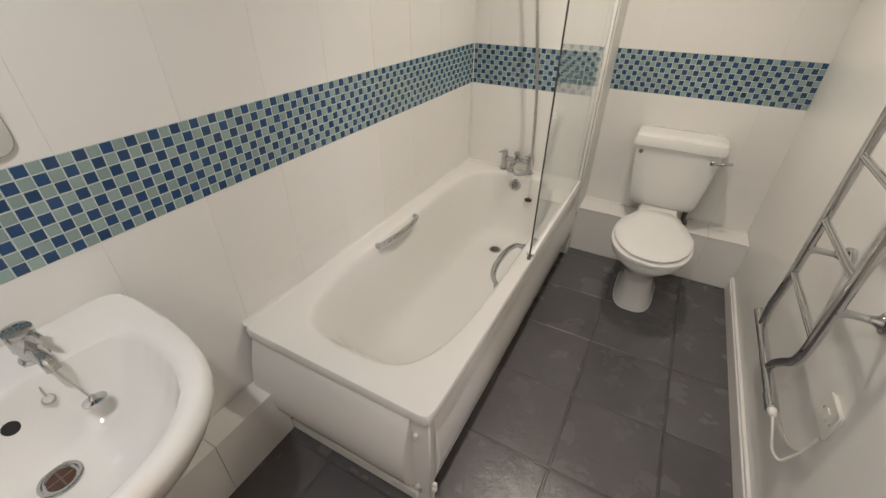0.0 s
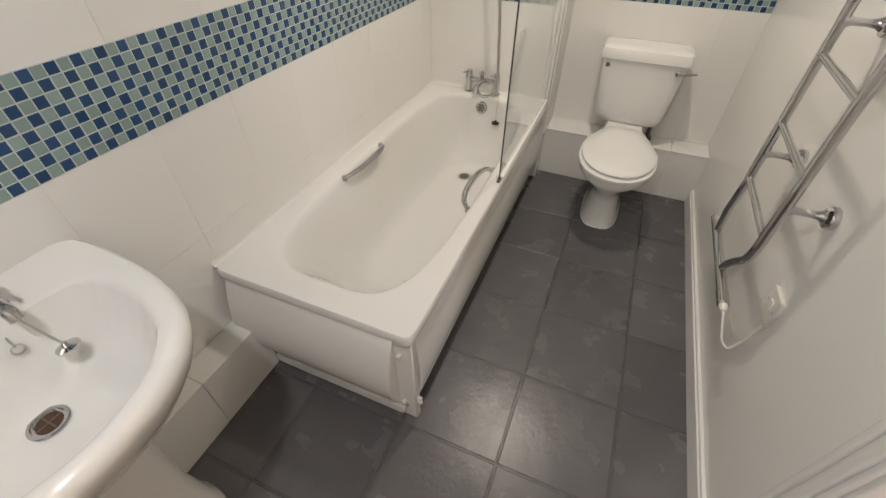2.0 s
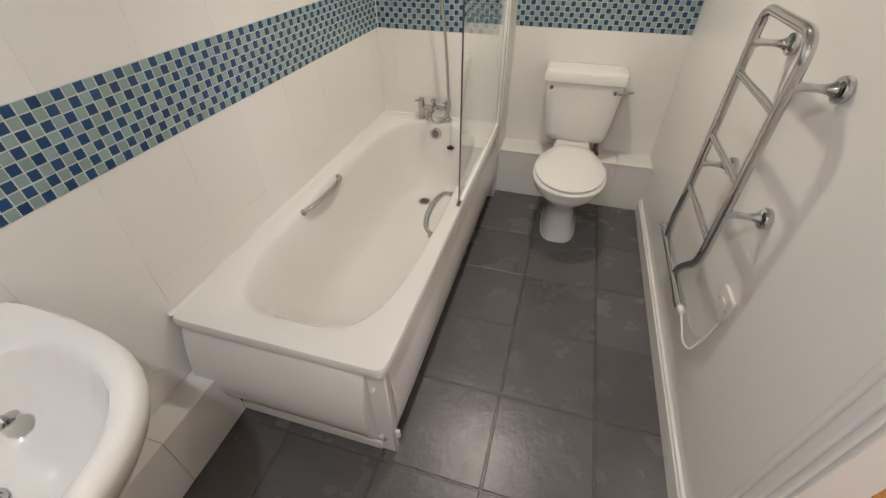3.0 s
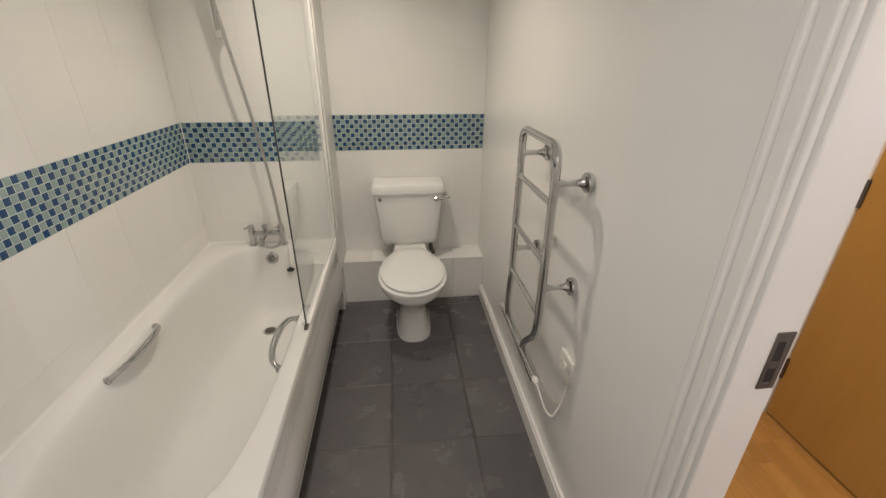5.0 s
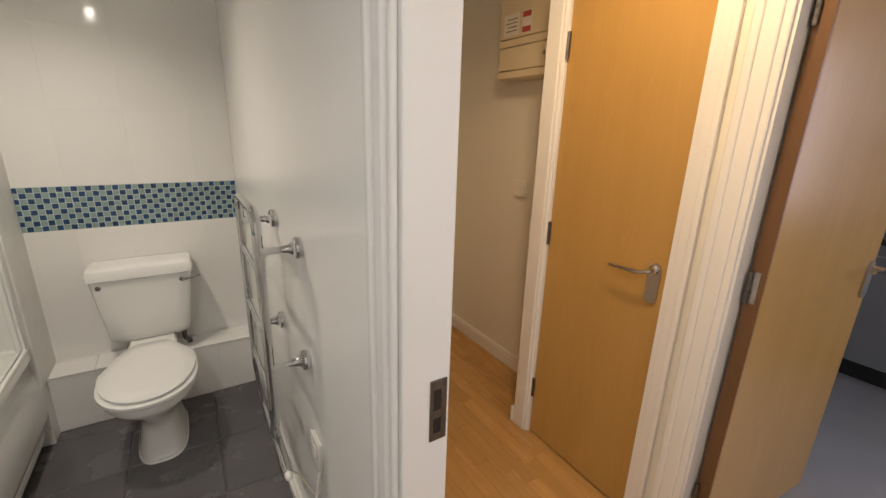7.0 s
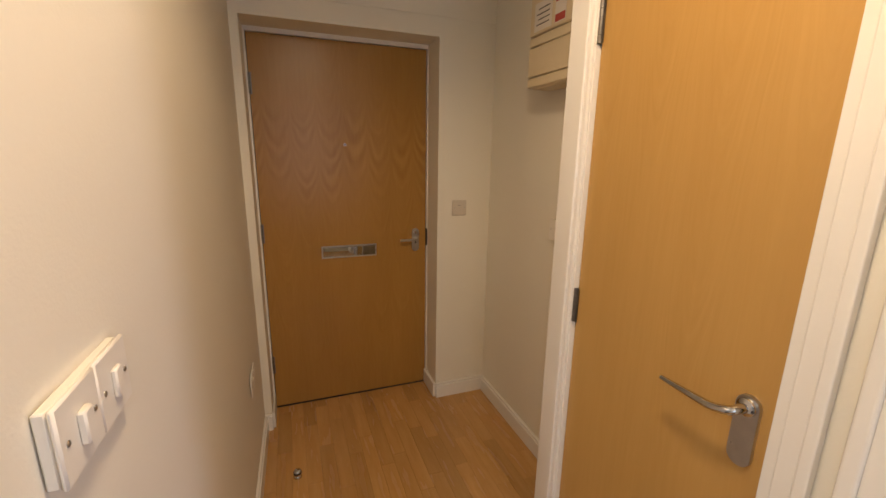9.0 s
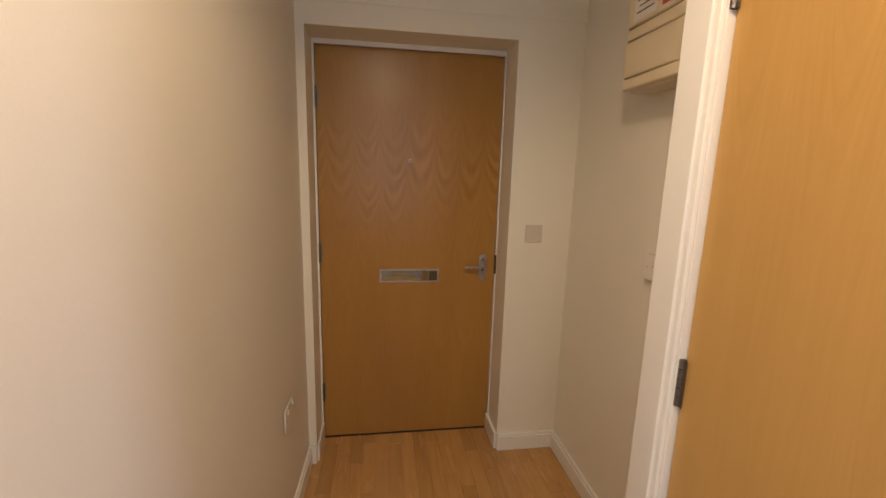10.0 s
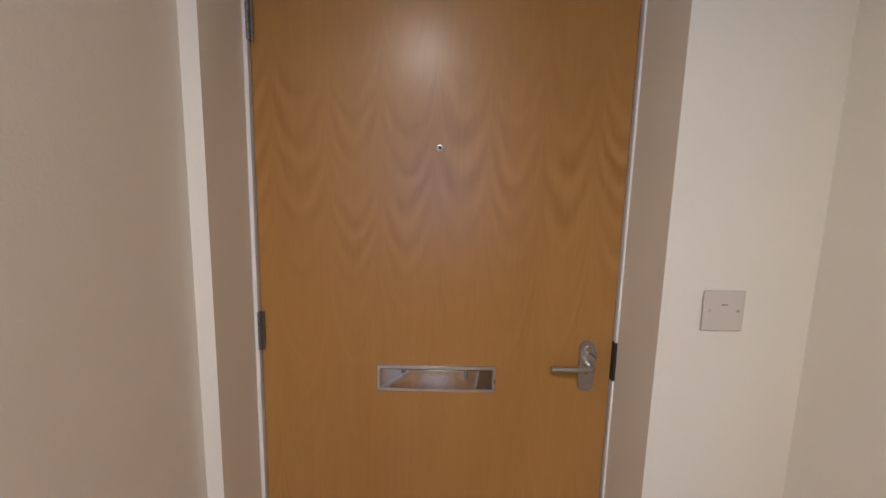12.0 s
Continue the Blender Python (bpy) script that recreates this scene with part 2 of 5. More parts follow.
M_GLASS = bpy.data.materials.new("clear_glass")
M_GLASS.use_nodes = True
gp = M_GLASS.node_tree.nodes["Principled BSDF"]
gp.inputs["Transmission Weight"].default_value = 1.0
gp.inputs["Roughness"].default_value = 0.0
gp.inputs["IOR"].default_value = 1.45
gp.inputs["Base Color"].default_value = (0.96, 0.99, 0.975, 1)


# ---- building helpers ----
ORIGIN = {}


def box(bm, x0, x1, y0, y1, z0, z1, bevel=0.0, seg=1):
    made = bmesh.ops.create_cube(bm, size=1.0)["verts"]
    for v in made:
        v.co = Vector(((x0 + x1) / 2 + v.co.x * (x1 - x0), (y0 + y1) / 2 + v.co.y * (y1 - y0), (z0 + z1) / 2 + v.co.z * (z1 - z0)))
    if bevel:
        edges = list({e for v in made for e in v.link_edges})
        bmesh.ops.bevel(bm, geom=edges, offset=bevel, segments=seg, profile=0.5, affect="EDGES")
    return bm


def ring_mesh(bm, rings, cap_start=True, cap_end=True):
    """Skins closed rings of equal length."""
    rows = [[bm.verts.new(p) for p in ring] for ring in rings]
    k = len(rows[0])
    for a, b in zip(rows, rows[1:]):
        for i in range(k):
            j = (i + 1) % k
            bm.faces.new((a[i], a[j], b[j], b[i]))
    if cap_start:
        bm.faces.new(rows[0][::-1])
    if cap_end:
        bm.faces.new(rows[-1])
    return bm


def tube(bm, points, radius, seg=12, caps=True):
    """A round bar along a line of points; radius may be one number or one for each point."""
    pts = [Vector(p) for p in points]
    radii = radius if isinstance(radius, (list, tuple)) else [radius] * len(pts)
    up = None
    rings = []
    for i, p in enumerate(pts):
        d = (pts[min(i + 1, len(pts) - 1)] - pts[max(i - 1, 0)]).normalized()
        if up is None:
            up = d.orthogonal().normalized()
        up = (up - d * up.dot(d)).normalized()
        side = d.cross(up)
        rings.append([p + (up * math.cos(a) + side * math.sin(a)) * radii[i] for a in (2 * math.pi * k / seg for k in range(seg))])
    return ring_mesh(bm, rings, caps, caps)


def lathe(bm, profile, base, axis=(0, 0, 1), seg=24):
    """Turns rows of (distance along the axis, radius) round an axis from base."""
    base, axis = Vector(base), Vector(axis).normalized()
    return tube(bm, [base + axis * h for h, r in profile], [max(r, 0.0005) for h, r in profile], seg) if len({h for h, r in profile}) == len(profile) else _lathe(bm, profile, base, axis, seg)


def _lathe(bm, profile, base, axis, seg):
    u = axis.orthogonal().normalized()
    w = axis.cross(u)
    rings = [[base + axis * h + (u * math.cos(a) + w * math.sin(a)) * max(r, 0.0005) for a in (2 * math.pi * k / seg for k in range(seg))] for h, r in profile]
    return ring_mesh(bm, rings)


def bend(points, r, seg=6):
    """Rounds the corners of a line of points."""
    pts = [Vector(p) for p in points]
    out = [pts[0]]
    for a, b, c in zip(pts, pts[1:], pts[2:]):
        d0, d1 = (a - b), (c - b)
        k = min(r, d0.length * 0.49, d1.length * 0.49)
        p0, p1 = b + d0.normalized() * k, b + d1.normalized() * k
        for i in range(seg + 1):
            t = i / seg
            out.append(p0 * (1 - t) ** 2 + b * 2 * t * (1 - t) + p1 * t ** 2)
    return out + [pts[-1]]


def finish(name, bm, mat, smooth=True, angle=38):
    bmesh.ops.recalc_face_normals(bm, faces=bm.faces[:])
    if smooth:
        lim = radians(angle)
        for f in bm.faces:
            f.smooth = True
        for e in bm.edges:
            e.smooth = len(e.link_faces) == 2 and e.calc_face_angle(0) < lim
    me = bpy.data.meshes.new(name)
    bm.to_mesh(me)
    bm.free()
    if mat:
        me.materials.append(mat)
    return me


def thing(name, base, label, category, group="", kind=""):
    """An Empty at a thing's base, to which its parts are joined."""
    ob = new(name)
    ob.empty_display_size = 0.05
    ob.location = base
    ORIGIN[ob.name] = Vector(base)
    return tagged(ob, label, category, group, kind)


def part(name, bm, mat, parent, label="", smooth=True):
    o = ORIGIN[parent.name]
    bmesh.ops.translate(bm, verts=bm.verts[:], vec=-o)
    ob = new(name, finish(name, bm, mat, smooth))
    ob.parent = parent
    ORIGIN[ob.name] = o
    return tagged(ob, label)


def single(name, bm, mat, label="", category="", group="", kind="", smooth=True):
    ob = new(name, finish(name, bm, mat, smooth))
    ORIGIN[ob.name] = Vector((0, 0, 0))
    return tagged(ob, label, category, group, kind)


def structure(name, bm, mat, label, category):
    return single(name, bm, mat, label, category, kind="structure", smooth=False)


def boxes(*rows, bevel=0.0):
    bm = bmesh.new()
    for r in rows:
        box(bm, *r, bevel=bevel)
    return bm


# ---- structure ----
XR, XH, YT, YE, XE = 1.573, 1.70, 1.942, 1.70, 0.695   # bathroom right wall, hall left wall, toilet wall, bath end wall, its corner
CYC = 0.764                                            # cupboard corner
XC, XF, YD, YDOOR = 2.64, 2.957, 1.86, 2.05            # cupboard wall, meter wall, entrance wall, entrance door
DY0, DY1, DH = -0.845, -0.045, 2.03                    # bathroom doorway
YB = -1.25
XL = 1.656                                             # hall edge of the bathroom door lining

wall_left = structure("wall_bathroom_west", boxes((-0.12, -0.0014, YB, YT + 0.12, 0, CEIL)), M_GROUT, "white tiled bathroom wall with mosaic band", "wall")
wall_end = structure("wall_bath_end", boxes((-0.0014, XE - 0.0014, YE + 0.0014, YT + 0.12, 0, CEIL)), M_GROUT, "white tiled wall at the bath taps", "wall")
wall_toilet = structure("wall_toilet", boxes((XE - 0.0014, XR + 0.12, YT + 0.0014, YT + 0.12, 0, CEIL)), M_GROUT, "white tiled wall behind the toilet", "wall")
structure("wall_bathroom_hall", boxes((XR, XL, DY1, YT + 0.004, 0, CEIL)), M_PAINT, "white painted wall between bathroom and hall", "wall")
structure("wall_bathroom_hall_core", boxes((XL, XL + 0.004, 0.004, YT + 0.004, 0, CEIL)), M_PAINT, "plain core of the wall between bathroom and hall", "wall")
structure("wall_bathroom_hall_south", boxes((XR, XH, YB, DY0, 0, CEIL)), M_PAINT, "white painted wall beside the bathroom doorway", "wall")
structure("wall_over_bathroom_door", boxes((XR, XH, DY0, DY1, DH, CEIL)), M_PAINT, "white painted wall over the bathroom doorway", "wall")
def lean(bm):
    """Sets what stands on the hall's west wall to that wall's slight slant."""
    for v in bm.verts:
        if v.co.y > 0:
            v.co.x -= (YD - v.co.y) / YD * 0.034
    return bm


structure("wall_hall_west", lean(boxes((XH - 0.006, XH + 0.006, 0.004, YD, 0, CEIL))), M_HALL, "cream painted hall wall with switches", "wall")
structure("wall_hall_west_south", boxes((XH, XH + 0.006, -2.2, DY0, 0, CEIL), (XH, XH + 0.006, DY0, DY1, DH, CEIL)), M_HALL, "cream painted hall wall", "wall")
structure("wall_bathroom_back", boxes((-0.12, XR, YB - 0.12, YB, 0, CEIL)), M_PAINT, "plain white bathroom wall", "wall")
EX0, EX1, EH = 1.742, 2.648, 1.995
structure("wall_entrance", boxes((XH + 0.006, EX0, YD, YDOOR + 0.1, 0, CEIL), (EX1, XF + 0.12, YD, YDOOR + 0.1, 0, CEIL), (EX0, EX1, YD, YDOOR + 0.1, EH, CEIL)), M_HALL, "cream painted wall round the entrance door", "wall")
structure("wall_meter", boxes((XF, XF + 0.12, CYC, YD, 0, CEIL)), M_HALL, "cream painted hall wall under the fuse box", "wall")
CY0, CY1, CH = 0.135, 0.685, 1.985     # cupboard doorway
KY0, KY1 = -0.86, -0.022                # kitchen doorway
structure("wall_cupboard", boxes((XC, XC + 0.10, CY1, CYC, 0, CEIL), (XC + 0.10, XF + 0.12, 0.70, CYC, 0, CEIL), (XC, XC + 0.10, KY1, CY0, 0, CEIL), (XC, XC + 0.10, CY0, CY1, CH, CEIL), (XC, XC + 0.10, KY0, KY1, CH, CEIL), (XC, XC + 0.10, -2.2, KY0, 0, CEIL)), M_HALL, "cream painted wall with the cupboard and kitchen doorways", "wall")
structure("wall_cupboard_inside", boxes((XC + 0.10, 3.3, -0.0, 0.04, 0, CEIL), (3.26, 3.3, 0.04, 0.70, 0, CEIL)), M_HALL, "plain cupboard wall", "wall")
# unseen wall; its opening is added only to hold the fill lamp
structure("wall_hall_back", boxes((XH, 1.77, -2.32, -2.2, 0, CEIL), (2.57, XC + 0.1, -2.32, -2.2, 0, CEIL), (1.77, 2.57, -2.32, -2.2, 0, 0.8), (1.77, 2.57, -2.32, -2.2, 2.1, CEIL)), M_HALL, "unseen cream hall wall with an opening added for the fill lamp", "wall")
structure("ceiling", boxes((-0.12, 5.4, -4.2, 2.2, CEIL, CEIL + 0.1)), M_CEIL, "white painted plaster ceiling", "ceiling")
floor_bath = structure("floor_bathroom", boxes((-0.12, XR + 0.06, YB, YT + 0.1, -0.1, -0.0026)), M_FGROUT, "dark grey slate-effect tiled bathroom floor", "floor")
floor_hall = structure("floor_hall", boxes((XR + 0.06, XF + 0.2, -2.3, YDOOR + 0.1, -0.1, -0.004)), M_LAMBASE, "beech laminate hall floor", "floor")

# ---- trim ----
def skirting(rows):
    """Skirting boards with a chamfered top: rows of x0, x1, y0, y1."""
    bm = bmesh.new()
    for x0, x1, y0, y1 in rows:
        box(bm, x0, x1, y0, y1, 0, 0.078, 0.0015)
        k = 0.005
        if x1 - x0 < y1 - y0:
            inner = (x0, x1 - k) if x0 in (XH + 0.006,) else (x0 + k, x1)
            box(bm, *inner, y0, y1, 0.0785, 0.092, 0.003, 2)
        else:
            box(bm, x0, x1, y0 + k, y1, 0.0785, 0.092, 0.003, 2)
    return bm


structure("baseboard_bathroom", skirting([(XR - 0.018, XR, DY1 + 0.03, 1.774)]), M_WOODWORK, "white painted skirting board", "skirting board")
structure("baseboard_hall_west", lean(skirting([(XH + 0.006, XH + 0.022, 0.004, YD - 0.018)])), M_WOODWORK, "white painted skirting board", "skirting board")
structure("baseboard_entrance", skirting([(EX1, XF, YD - 0.018, YD), (XH + 0.006, EX0, YD - 0.018, YD)]), M_WOODWORK, "white painted skirting board", "skirting board")
structure("baseboard_reveal", boxes((EX1 - 0.016, EX1, YD, YDOOR - 0.002, 0, 0.09), (EX0, EX0 + 0.012, YD, YDOOR - 0.002, 0, 0.09), bevel=0.003), M_WOODWORK, "white painted skirting return", "skirting board")
structure("baseboard_meter", skirting([(XF - 0.018, XF, CYC + 0.018, YD - 0.018)]), M_WOODWORK, "white painted skirting board", "skirting board")
structure("baseboard_cupboard", boxes((XC - 0.022, XC, 0.767, 0.785, 0, 0.09), (XC, XF, CYC, CYC + 0.018, 0, 0.09), bevel=0.004), M_WOODWORK, "white painted skirting at the cupboard corner", "skirting board")
structure("trim_header", boxes((XH + 0.006, XF, YD - 0.004, YD - 0.0005, 2.086, 2.36)), M_HALL, "plaster board edge above the entrance door", "trim")


def architrave(bm, x, out, y0, y1, top, width=0.062):
    """A moulded architrave round an opening in a wall of constant x; out is the side it stands on."""
    def strip(a0, a1, d):
        lo, hi = (x, x + d * out) if out > 0 else (x + d * out, x)
        for s, e in ((y0 - a1, y0 - a0), (y1 + a0, y1 + a1)):
            box(bm, lo, hi, s, e, 0, top + a1, 0.005, 3)
        box(bm, lo, hi, y0 - a0, y1 + a0, top + a0, top + a1, 0.005, 3)
    strip(0.0, width * 0.26, 0.011)
    strip(width * 0.24, width * 0.74, 0.0175)
    strip(width * 0.72, width, 0.024)
    return bm


structure("trim_bathroom_door", architrave(bmesh.new(), XR, -1, DY0, DY1 - 0.022, DH - 0.03), M_WOODWORK, "white painted door architrave", "architrave")
structure("door_lining_bathroom", boxes((XR, XL, DY1 - 0.031, DY1, 0, DH), (XR, XH + 0.006, DY0, DY0 + 0.031, 0, DH), (XR, XH + 0.006, DY0 + 0.031, DY1 - 0.031, DH - 0.031, DH), bevel=0.002), M_WOODWORK, "white painted door lining with stop", "door frame")
bm = bmesh.new()
box(bm, XC - 0.010, XC, CY1 - 0.004, CY1 + 0.010, 0, CH + 0.012, 0.002)
box(bm, XC - 0.016, XC, CY1 + 0.0102, CYC + 0.002, 0, CH + 0.07, 0.003, 2)
for a, b, d in ((0.0, 0.02, 0.010), (0.0202, 0.05, 0.015), (0.0502, 0.068, 0.019)):
    box(bm, XC - d, XC, CY0 + 0.004 - b, CY0 + 0.004 - a, 0, CH + b, 0.0025, 2)
    box(bm, XC - d, XC, CY0 + 0.004 - a, CY1 + 0.012, CH + a, CH + b, 0.0025, 2)
structure("trim_cupboard_door", bm, M_WOODWORK, "white painted cupboard architrave", "architrave")
structure("door_lining_cupboard", boxes((XC, XC + 0.1, CY0 - 0.001, CY0 + 0.008, 0, CH), (XC, XC + 0.1, CY1 - 0.009, CY1 + 0.001, 0, CH), (XC, XC + 0.1, CY0 + 0.008, CY1 - 0.009, CH - 0.009, CH)), M_WOODWORK, "white painted door lining", "door frame")
structure("trim_kitchen_door", architrave(bmesh.new(), XC, -1, KY0, KY1 - 0.022, CH - 0.004, 0.085), M_WOODWORK, "white painted kitchen architrave", "architrave")
structure("door_lining_kitchen", boxes((XC, XC + 0.1, KY1 - 0.03, KY1 + 0.001, 0, CH), (XC, XC + 0.1, KY0 - 0.001, KY0 + 0.03, 0, CH)), M_WOODWORK, "white painted door lining", "door frame")
structure("door_frame_entrance", boxes((EX0, EX0 + 0.009, YDOOR - 0.012, YDOOR + 0.09, 0, EH), (EX1 - 0.005, EX1, YDOOR - 0.012, YDOOR + 0.09, 0, EH), (EX0 + 0.009, EX1 - 0.005, YDOOR - 0.012, YDOOR + 0.09, EH - 0.021, EH), (EX0 + 0.009, EX1 - 0.005, YDOOR + 0.045, YDOOR + 0.09, -0.004, EH - 0.021)), M_WOODWORK, "white painted entrance door frame", "door frame")
structure("threshold_bathroom", boxes((XR + 0.045, XR + 0.085, DY0 + 0.031, DY1 - 0.031, 0.0, 0.006), bevel=0.003), M_STEEL, "metal threshold strip in the bathroom doorway", "threshold")


def screw(bm, p, axis, r=0.0042):
    p, axis = Vector(p), Vector(axis)
    return tube(bm, [p - axis * 0.001, p + axis * 0.0008, p + axis * 0.0016], [r, r, r * 0.6], 10)


# bathroom strike plate
strike = thing("strike_plate", (1.635, DY1 - 0.031, 1.01), "dull steel strike plate let into the door lining", "strike plate")
bm = bmesh.new()
sy = DY1 - 0.031
for r in ((1.620, 1.626, 0.955, 1.065), (1.640, 1.6500, 0.955, 1.065), (1.626, 1.640, 1.048, 1.065), (1.626, 1.640, 0.996, 1.010), (1.626, 1.640, 0.955, 0.968)):
    box(bm, r[0], r[1], sy - 0.0022, sy + 0.001, r[2], r[3], 0.0005)
part("plate", bm, M_DARKSTEEL, strike)
part("keep", boxes((1.626, 1.640, sy - 0.0012, sy + 0.001, 0.968, 0.996), (1.626, 1.640, sy - 0.0012, sy + 0.001, 1.010, 1.048)), M_BLACK, strike, "dark latch recess")


# ---- bath ----
def oval(cx, cy, a, b, z, n, k=64):
    out = []
    for i in range(k):
        t = 2 * math.pi * (i + 0.5) / k
        c, s = math.cos(t), math.sin(t)
        out.append(Vector((cx + a * math.copysign(abs(c) ** (2 / n), c), cy + b * math.copysign(abs(s) ** (2 / n), s), z)))
    return out


def oval2(x0, x1, y0, y1, z, n, k=64):
    return oval((x0 + x1) / 2, (y0 + y1) / 2, (x1 - x0) / 2, (y1 - y0) / 2, z, n, k)


RIM = 0.487
bath = thing("bathtub", (0.35, 0.85, 0), "white enamel bathtub with panels and chrome grips", "bathtub")
bm = bmesh.new()
ring_mesh(bm, [
    oval2(0.012, 0.688, 0.012, 1.688, RIM - 0.035, 40),
    oval2(0.002, 0.700, 0.002, 1.696, RIM - 0.032, 40),
    oval2(0.002, 0.700, 0.002, 1.696, RIM - 0.008, 40),
    oval2(0.006, 0.696, 0.006, 1.694, RIM - 0.001, 40),
    oval2(0.012, 0.690, 0.012, 1.690, RIM, 40),
    oval2(0.062, 0.650, 0.080, 1.628, RIM - 0.001, 4.0),
    oval2(0.071, 0.641, 0.090, 1.619, RIM - 0.0035, 4.0),
    oval2(0.079, 0.634, 0.100, 1.612, RIM - 0.010, 4.0),
    oval2(0.086, 0.628, 0.112, 1.607, RIM - 0.024, 4.0),
    oval2(0.094, 0.622, 0.133, 1.603, RIM - 0.050, 3.9),
    oval2(0.112, 0.610, 0.185, 1.592, 0.36, 3.7),
    oval2(0.136, 0.588, 0.250, 1.570, 0.25, 3.5),
    oval2(0.158, 0.566, 0.310, 1.545, 0.17, 3.3),
    oval2(0.185, 0.540, 0.365, 1.512, 0.135, 3.2),
    oval2(0.215, 0.510, 0.435, 1.470, 0.122, 3.0),
    oval2(0.30, 0.425, 0.75, 1.42, 0.118, 2.6)], False, True)
part("tub", bm, M_ENAMEL, bath, "white enamel tub with rounded rim")
bm = bmesh.new()
prof = [(0.026, 0.456), (0.012, 0.440), (-0.004, 0.395), (-0.019, 0.340), (-0.029, 0.290), (-0.033, 0.240), (-0.030, 0.190), (-0.021, 0.150), (-0.007, 0.118), (0.012, 0.098), (0.028, 0.090)]


def panel_strip(bm, prof, lo, hi, flip):
    """A bowed panel with closed ends: profile rows of (outward, z) swept from lo to hi."""
    back = 0.036 if not flip else 0.652
    rings = []
    for s, e in ((lo, 0.0), (lo + 0.003, 1.0), (hi - 0.003, 1.0), (hi, 0.0)):
        ring = [(s, o if e else o + (back - o) * 0.08, z) for o, z in prof] + [(s, back, prof[-1][1]), (s, back, prof[0][1])]
        rings.append([Vector((y, x, z)) if flip else Vector((x, y, z)) for x, y, z in ring])
    return ring_mesh(bm, rings)


panel_strip(bm, prof, 0.022, 0.632, False)
part("end_panel", bm, M_ACRYLIC, bath, "white bowed bath end panel")
bm = bmesh.new()
panel_strip(bm, [(0.680 - o * 0.62, z) for o, z in prof], 0.056, 1.694, True)
part("side_panel", bm, M_ACRYLIC, bath, "white bowed bath side panel")
part("corner_post", boxes((0.622, 0.690, 0.020, 0.050, 0.0, RIM - 0.034), bevel=0.004), M_ACRYLIC, bath, "white plastic panel corner post")
part("kick_strip", boxes((0.10, 0.645, 0.010, 0.034, 0.012, 0.060), (0.10, 0.645, 0.018, 0.034, 0.061, 0.088), bevel=0.004), M_ACRYLIC, bath, "white lower panel strip")
part("side_kick_strip", boxes((0.640, 0.672, 0.048, 1.69, 0.052, 0.088), bevel=0.004), M_ACRYLIC, bath, "white lower panel strip")
# black block painted in for the shaded gap below the side panel
part("plinth", boxes((0.55, 0.652, 0.05, 1.69, 0.0, 0.07)), M_BLACK, bath, "black filler standing in for the shade under the panel")
for p, ax in (((0.648, 0.020, 0.37), (0, -1, 0)), ((0.648, 0.020, 0.10), (0, -1, 0)), ((0.690, 0.034, 0.12), (1, 0, 0)), ((0.690, 0.034, 0.095), (1, 0, 0))):
    part("fixing_knob", lathe(bmesh.new(), [(0, 0.006), (0.008, 0.008), (0.012, 0.008), (0.015, 0.004)], p, ax, 12), M_PLASTIC, bath)
part("corner_clip", boxes((0.636, 0.662, 0.012, 0.022, 0.072, 0.084), bevel=0.002), M_STEEL, bath)
for gx, inx in ((0.086, 0.044), (0.628, -0.044)):
    pts = [(gx, 0.625, 0.472), (gx + inx * 0.55, 0.645, 0.485), (gx + inx * 0.92, 0.70, 0.490), (gx + inx, 0.775, 0.490), (gx + inx * 0.92, 0.85, 0.490), (gx + inx * 0.55, 0.905, 0.485), (gx, 0.925, 0.472)]
    line = bend(pts, 0.03, 4)
    g = part("grip", tube(bmesh.new(), line, [0.0085 + 0.004 * math.sin(math.pi * k / (len(line) - 1)) for k in range(len(line))], 12), M_CHROME, bath, "chrome grip handle")
    for y in (0.625, 0.925):
        part("end_boss", lathe(bmesh.new(), [(-0.006, 0.014), (0.003, 0.014), (0.008, 0.010)], (gx, y, 0.470), (inx, 0, 0.02), 14), M_CHROME, g)
waste = part("waste", _lathe(bmesh.new(), [(0, 0.036), (0.003, 0.036), (0.0045, 0.032), (0.0035, 0.027), (0.001, 0.026)], Vector((0.352, 1.352, 0.1185)), Vector((0, 0, 1)), 28), M_STEEL, bath, "steel bath waste")
part("grating", _lathe(bmesh.new(), [(0, 0.0265), (0.0040, 0.0265), (0.0040, 0.02)], Vector((0.352, 1.352, 0.1185)), Vector((0, 0, 1)), 20), M_DARKSTEEL, waste, "dark drain opening")
of = part("overflow", _lathe(bmesh.new(), [(0, 0.034), (0.004, 0.034), (0.008, 0.028), (0.008, 0.024)], Vector((0.348, 1.602, 0.425)), Vector((0, -1, 0.22)).normalized(), 28), M_CHROME, bath, "chrome overflow rose")
for k in range(7):
    a = 2 * math.pi * k / 6
    r = 0.0 if k == 6 else 0.015
    p = Vector((0.348 + r * math.cos(a), 1.5935 + 0.22 * r * math.sin(a), 0.427 + r * math.sin(a)))
    part("hole", _lathe(bmesh.new(), [(0, 0.0052), (0.0012, 0.0052)], p, Vector((0, -1, 0.22)).normalized(), 10), M_BLACK, of)

# sealant lines
bm = bmesh.new()
fillet = [(0.0, -0.004), (0.012, -0.001), (0.006, 0.003), (0.003, 0.007), (0.001, 0.015), (0.0, 0.015)]
ring_mesh(bm, [[Vector((d, y, RIM + h)) for d, h in fillet] for y in (0.01, YE)])
ring_mesh(bm, [[Vector((x, YE - d, RIM + h)) for d, h in fillet] for x in (0.001, 0.655)])
structure("trim_bath_sealant", bm, M_ENAMEL, "white sealant bead round the bath", "sealant")

